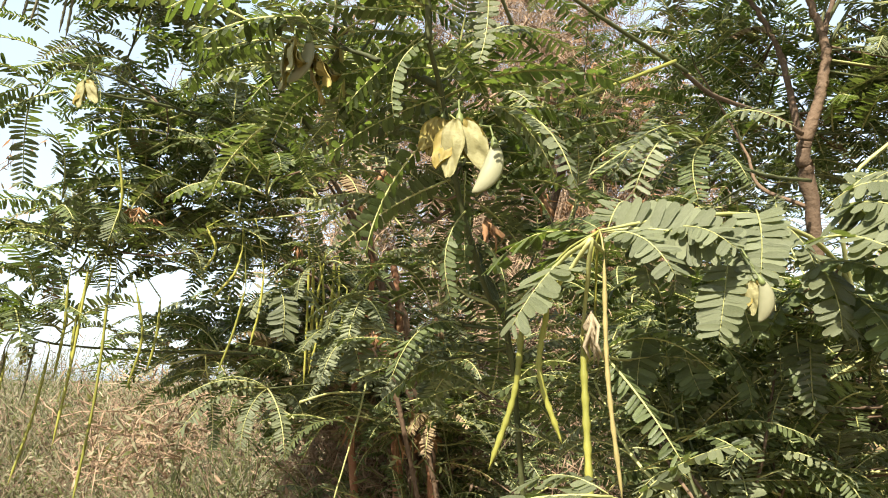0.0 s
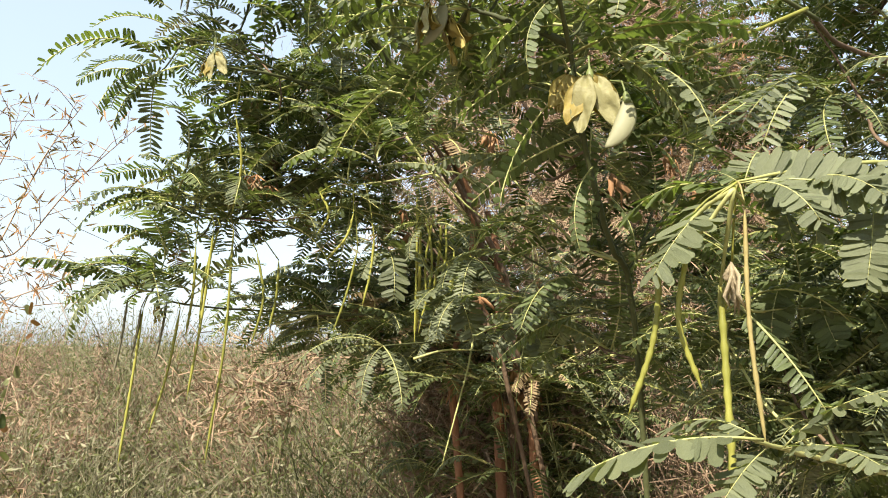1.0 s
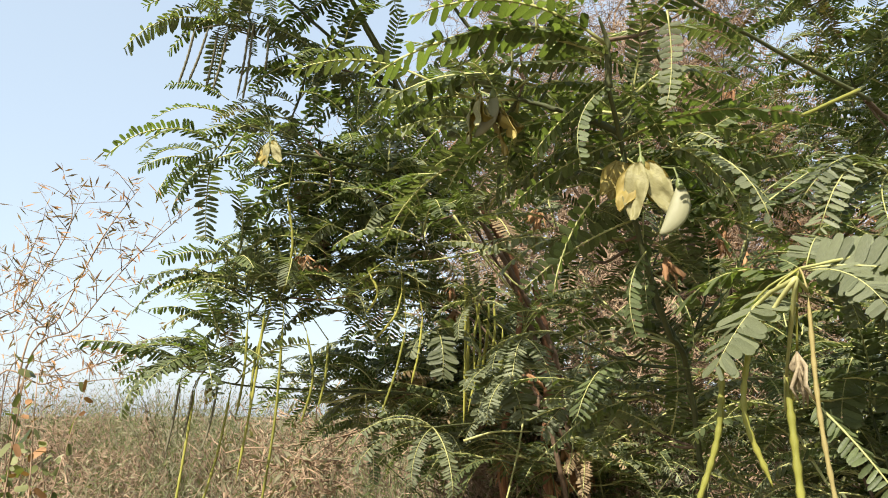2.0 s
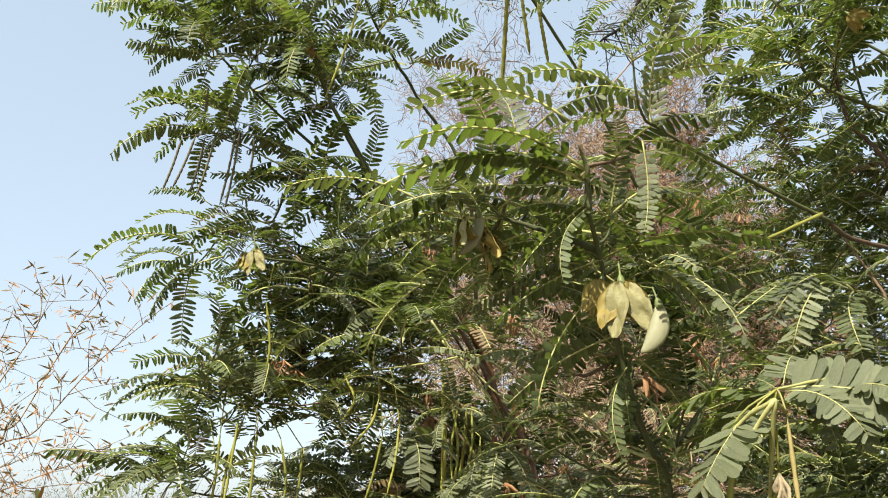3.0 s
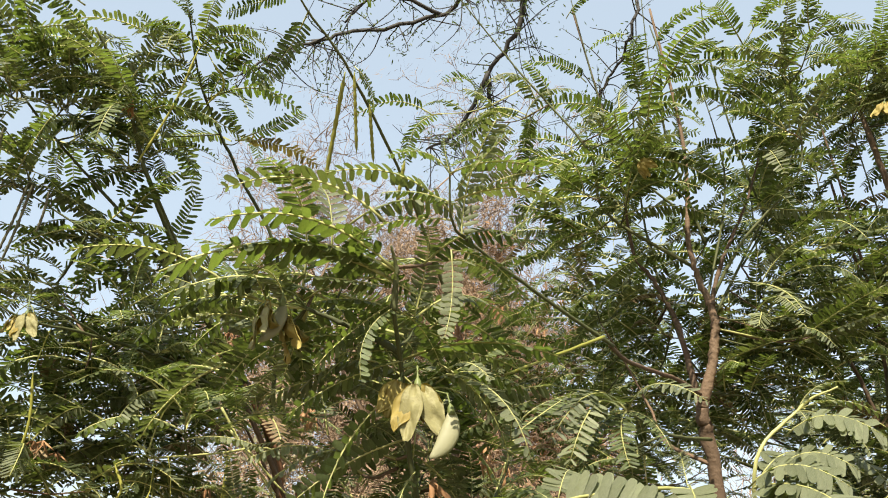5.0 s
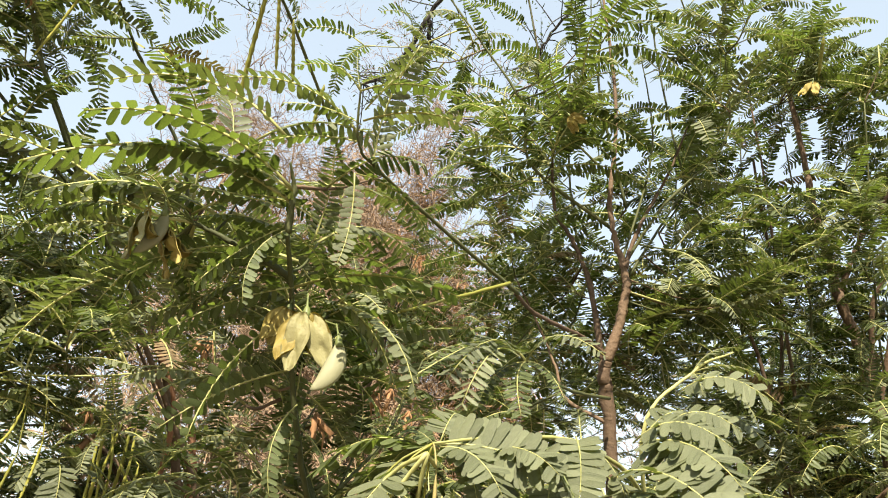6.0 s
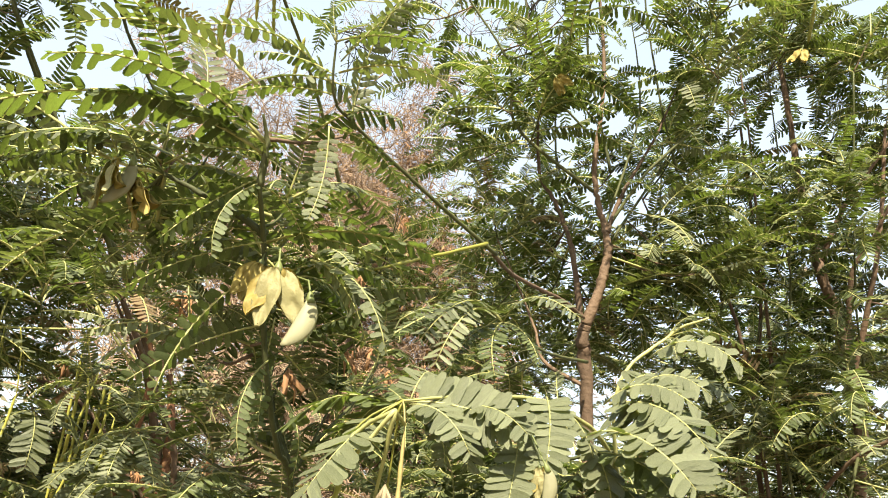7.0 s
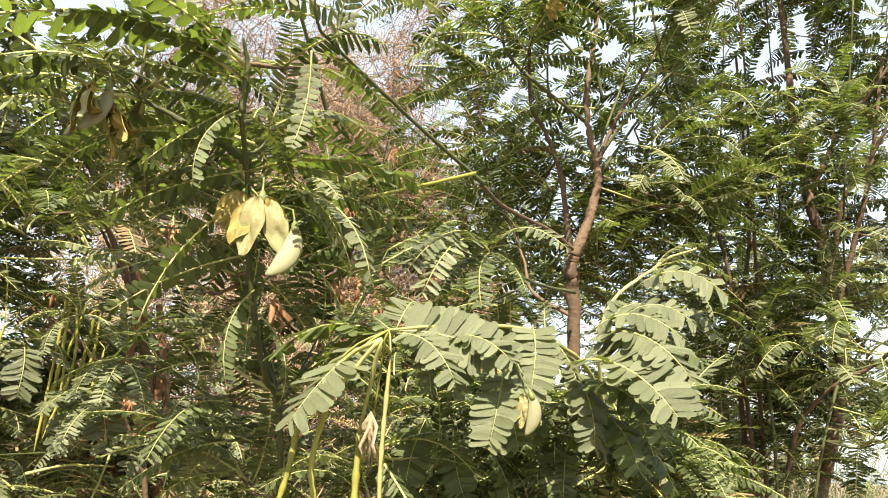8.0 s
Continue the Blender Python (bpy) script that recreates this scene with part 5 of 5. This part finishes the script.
def dry_tree(foot, tall_to, label, seed, spread, rust=0, depth=4, rad=0.05, name="dry_tree"):
    r, root = np.random.default_rng(seed), thing(name, foot, label, "tree")
    heap, tips, trunk = Heap(), [], Heap()
    line = curve_points([foot, np.asarray(foot) + (0.1, 0, tall_to * 0.3), np.asarray(foot) + (0.0, 0, tall_to * 0.55)], 5)
    trunk.add(*tube(line, np.linspace(rad, rad * 0.6, len(line)), 8))
    part("trunk", trunk.mesh("trunk", [DRYTWIG]), root)
    for k in range(7):
        a = k * 2.4 + r.uniform(0, 0.5)
        twiggy(heap, r, line[4 + k % (len(line) - 4)], (math.cos(a) * spread, math.sin(a) * spread * 0.6, 1.0), tall_to * 0.28, rad * 0.45, depth, 0.32, tips)
    ends = np.repeat(np.array([p for p, d in tips]), 5, 0)
    n = len(ends)
    add_flakes(heap, r, ends + r.normal(0, 0.05, (n, 3)), ways(r, n, 0.2) * r.uniform(0.05, 0.16, (n, 1)), np.full(n, 0.0022), np.zeros(n, int))
    part("brushwood", heap.mesh("brushwood", [DRYTWIG]), root, kind="stuff")
    if rust:
        leaves = Heap()
        spots = np.repeat(np.array([p for p, d in tips]), rust, 0) - np.repeat(np.array([d for p, d in tips]), rust, 0) * r.uniform(0, 0.25, (len(tips) * rust, 1))
        n = len(spots)
        add_flakes(leaves, r, spots + r.normal(0, 0.02, (n, 3)), ways(r, n, -0.8) * r.uniform(0.03, 0.09, (n, 1)), np.full(n, 0.007), np.zeros(n, int))
        part("dry_foliage", leaves.mesh("dry_foliage", [RUST if tall_to > 3 else STRAW]), root, kind="stuff")
    return root


dry_tree((-0.1, 6.3, 0), 6.4, "leafless dry tree with a haze of fine pinkish twigs", 31, 0.45, 0, 5)
dry_tree((0.75, 5.5, 0), 4.7, "leafless dry tree of dense fine tan twigs", 44, 0.5, 0, 5)
dry_tree((1.2, 6.0, 0), 4.9, "dry tree with rust-brown withered leaves", 32, 0.5, 2, 5)
dry_tree((-0.6, 3.3, 0), 2.5, "low dry shrub with bare brown stems", 33, 0.6, 2, 4, 0.022, "dry_shrub")
dry_tree((0.15, 2.95, 0), 2.35, "dry shrub with bare reddish stems under the trees", 34, 0.4, 0, 4, 0.022, "dry_shrub")
dry_tree((2.9, 4.6, 0), 3.0, "bare dry shrub behind the upright stems", 35, 0.7, 0, 4, 0.03, "dry_shrub")
shrubs = [dry_tree((-3.6, 5.0, 0), 1.55, "bare grey-brown shrub at the edge of the field", 36, 0.8, 0, 3, 0.025, "dry_shrub"),
          dry_tree((-2.2, 5.6, 0), 1.4, "bare straw-brown shrub standing in the dry grass", 37, 0.8, 0, 3, 0.025, "dry_shrub"),
          dry_tree((-4.9, 6.4, 0), 1.7, "bare pale shrub standing in the dry grass", 38, 0.8, 0, 3, 0.025, "dry_shrub"),
          dry_tree((-1.3, 7.2, 0), 1.7, "bare pale shrub further off in the dry grass", 39, 0.8, 0, 3, 0.025, "dry_shrub")]
for shrub in shrubs:
    tagged(shrub, group="bare shrubs in the field")
spread = np.random.default_rng(88)
for k in range(22):
    x, y = -7.6 + 6.9 * ((k * 0.618) % 1), 3.9 + 0.28 * k
    size = spread.uniform(0.75, 1.15)
    copy_thing(shrubs[k % 4], Matrix.Translation((x, y, 0)) @ Matrix.Rotation(spread.uniform(0, 6.28), 4, "Z") @ Matrix.Scale(size, 4))


def thorn_tree():
    """A tree whose dark crooked branches with tiny sparse leaves reach over from behind."""
    r = np.random.default_rng(51)
    foot = np.array((5.0, 1.0, 0.0))
    root = thing("thorn_tree", foot, "thorny tree with dark crooked branches and tiny sparse leaves", "tree")
    heap = Heap()
    heap.add(*tube(curve_points([foot, foot + (0.1, 0, 1.6), (4.8, 1.2, 4.0), (3.6, 1.6, 6.2)], 7), np.linspace(0.07, 0.035, 22), 9))
    part("trunk", heap.mesh("trunk", [DARK]), root)
    lines = []
    for rad, *pts in (
        (0.020, (3.6, 1.6, 6.2), (2.4, 2.2, 6.6), (1.5, 2.7, 5.7), (0.65, 2.07, 4.30), (0.61, 2.21, 4.06), (0.60, 2.31, 3.90), (0.49, 2.43, 3.73), (0.51, 2.51, 3.62)),
        (0.012, (1.5, 2.7, 5.7), (0.54, 2.18, 4.24), (0.27, 2.37, 3.99), (-0.11, 2.43, 3.88), (-0.31, 2.44, 3.79), (-0.46, 2.48, 3.73), (-0.58, 2.52, 3.65)),
        (0.012, (0.49, 2.43, 3.73), (0.37, 2.61, 3.54), (0.24, 2.68, 3.46)),
        (0.009, (1.5, 2.7, 5.7), (1.11, 2.17, 4.05), (1.06, 2.31, 3.79), (1.00, 2.44, 3.67), (1.03, 2.55, 3.53)),
        (0.010, (0.27, 2.37, 3.99), (-0.02, 2.28, 3.96), (-0.16, 2.37, 3.87)),
    ):
        line = curve_points(pts, 6)
        h = Heap()
        h.add(*tube(line + r.normal(0, 0.006, line.shape), np.linspace(rad, rad * 0.4, len(line)), 7))
        part("branch", h.mesh("branch", [DARK]), root)
        lines.append(line[4:])
    twigs, bits = Heap(), Heap()
    pts = np.vstack(lines)
    for _ in range(260):
        p = pts[r.integers(len(pts))]
        d = unit(r.normal(0, 1, 3) + (0, 0, -0.5))
        q = p + d * r.uniform(0.08, 0.34)
        mid = (p + q) / 2 + r.normal(0, 0.03, 3)
        line = curve_points([p, mid, q], 4)
        twigs.add(*tube(line, np.linspace(0.0035, 0.0012, len(line)), 3))
        for k in range(int(r.integers(5, 20))):
            at = line[r.integers(3, len(line))] + r.normal(0, 0.018, 3)
            e = unit(r.normal(0, 1, 3)) * r.uniform(0.012, 0.03)
            w = unit(np.cross(e, r.normal(0, 1, 3))) * 0.0032
            bits.add([at, at + e * 0.5 - w, at + e * 0.5 + w, at + e], DIAMOND)
    part("brushwood", twigs.mesh("brushwood", [DARK]), root, kind="stuff")
    part("fine_foliage", bits.mesh("fine_foliage", [FINE]), root, kind="stuff")


thorn_tree()


def dry_reed(foot, stems, label, seed):
    """A tall dry plant of thin arching stems with reddish narrow pods and leaves."""
    r, root = np.random.default_rng(seed), thing("dry_weed", foot, label, "weed")
    bits = Heap()
    for pts in stems:
        line, h = curve_points([foot, *pts], 8), Heap()
        h.add(*tube(line, np.linspace(0.0042, 0.0016, len(line)), 5))
        part("stem", h.mesh("stem", [DRYTWIG]), root)
        for i in range(12, len(line)):
            d = unit(r.normal(0, 0.7, 3) + (0, 0, 0.5)) * r.uniform(0.08, 0.24)
            bits.add(*tube(np.array([line[i], line[i] + d * 0.5 + r.normal(0, 0.01, 3), line[i] + d]), (0.002, 0.0014, 0.0008), 3), slot=0)
            for _ in range(6):
                at = line[i] + d * r.uniform(0.3, 1.1)
                e = unit(r.normal(0, 1, 3) + (0, 0, -0.2)) * r.uniform(0.03, 0.07)
                w = unit(np.cross(e, r.normal(0, 1, 3))) * 0.004
                bits.add([at, at + e * 0.5 - w, at + e * 0.5 + w, at + e], DIAMOND, 1 + int(r.integers(0, 2)))
    part("dry_growth", bits.mesh("dry_growth", [DRYTWIG, RUST, LEAF_DRY]), root, kind="stuff")


dry_reed((-2.35, 2.9, 0), [
    ((-2.09, 2.45, 1.62), (-1.99, 2.50, 1.87), (-1.87, 2.53, 2.18), (-1.74, 2.55, 2.39)),
    ((-2.15, 2.54, 1.58), (-1.94, 2.54, 1.84), (-1.79, 2.60, 2.09), (-1.55, 2.58, 2.29)),
    ((-2.25, 2.45, 1.62), (-2.14, 2.50, 1.94), (-2.02, 2.53, 2.22), (-2.00, 2.50, 2.38)),
    ((-2.22, 2.48, 1.53), (-2.02, 2.51, 1.62), (-1.81, 2.53, 1.70), (-1.62, 2.52, 1.76)),
    ((-2.32, 2.52, 1.71), (-2.23, 2.55, 2.02), (-2.16, 2.55, 2.23))], "tall dry weed with thin arching stems and reddish pods", 61)
dry_reed((-2.9, 3.6, 0), [
    ((-2.76, 3.19, 1.60), (-2.54, 3.23, 1.76), (-2.28, 3.28, 1.87)),
    ((-2.73, 3.23, 1.55), (-2.44, 3.31, 1.66), (-2.15, 3.38, 1.69)),
    ((-2.84, 3.13, 1.65), (-2.72, 3.20, 1.93), (-2.68, 3.20, 2.15))], "dry weed with rust-red narrow leaves", 62)


def dry_bunch(top, wide, long, seed):
    """A hanging bunch of reddish dead fronds."""
    r, root = np.random.default_rng(seed), thing("dry_frond_bunch", top, "hanging bunch of reddish-brown dead fronds", "dry frond", "dead frond bunches")
    for k in range(26):
        p = np.asarray(top) + r.normal(0, 0.3, 3) * (wide, wide, 0.15)
        q = p + np.array((r.normal(0, wide * 0.25), r.normal(0, wide * 0.2), -long * r.uniform(0.5, 1.0)))
        line = curve_points([np.asarray(top) + (0, 0, 0.05), p, q], 3)
        h = Heap()
        h.add(*tube(line, np.linspace(0.004, 0.007, len(line)) * r.uniform(0.7, 1.5), 4))
        part("frond", h.mesh("frond", [RUST]), root)


dry_bunch((1.18, 5.31, 3.79), 0.16, 0.42, 71)
dry_bunch((1.15, 5.51, 2.85), 0.14, 0.45, 72)
dry_bunch((-0.85, 5.17, 3.41), 0.12, 0.35, 73)
dry_tree((-2.45, 2.75, 0), 1.25, "low shrub with rusty and straw leaves at the field's edge", 40, 0.5, 3, 3, 0.018, "dry_shrub")


def leafy_shrub(foot, tall_to, label, seed):
    """A small shrub: a few upright stems with oval leaves along them."""
    r, root, leaves = np.random.default_rng(seed), thing("leafy_shrub", foot, label, "shrub"), Heap()
    foot = np.asarray(foot, float)
    for k in range(9):
        top = foot + np.array((r.normal(0, 0.16), r.normal(0, 0.14), tall_to * r.uniform(0.7, 1.0)))
        line, h = curve_points([foot + r.normal(0, 0.03, 3) * (1, 1, 0), (foot + top) / 2 + r.normal(0, 0.05, 3), top], 10), Heap()
        h.add(*tube(line, np.linspace(0.005, 0.0015, len(line)), 5))
        part("stem", h.mesh("stem", [DRYTWIG]), root)
        for i in range(7, len(line)):
            for _ in range(3):
                x = unit(r.normal(0, 1, 3) + (0, 0, -0.3))
                y = unit(np.cross(r.normal(0, 1, 3), x))
                size = r.uniform(0.025, 0.055)
                leaves.add(BLADE_ROUND @ np.array([x * size, y * size * 0.5, np.cross(x, y) * size * 0.5]) + line[i] + x * 0.012, ROUND_FACES, int(r.choice((0, 0, 0, 1, 2))))
    part("foliage", leaves.mesh("foliage", [WEED, RUST, LEAF]), root, kind="stuff")


leafy_shrub((-1.98, 2.18, 0), 1.68, "small leafy shrub with green and rusty oval leaves", 81)
leafy_shrub((-2.25, 2.45, 0), 1.5, "small leafy shrub with green and rusty oval leaves", 82)
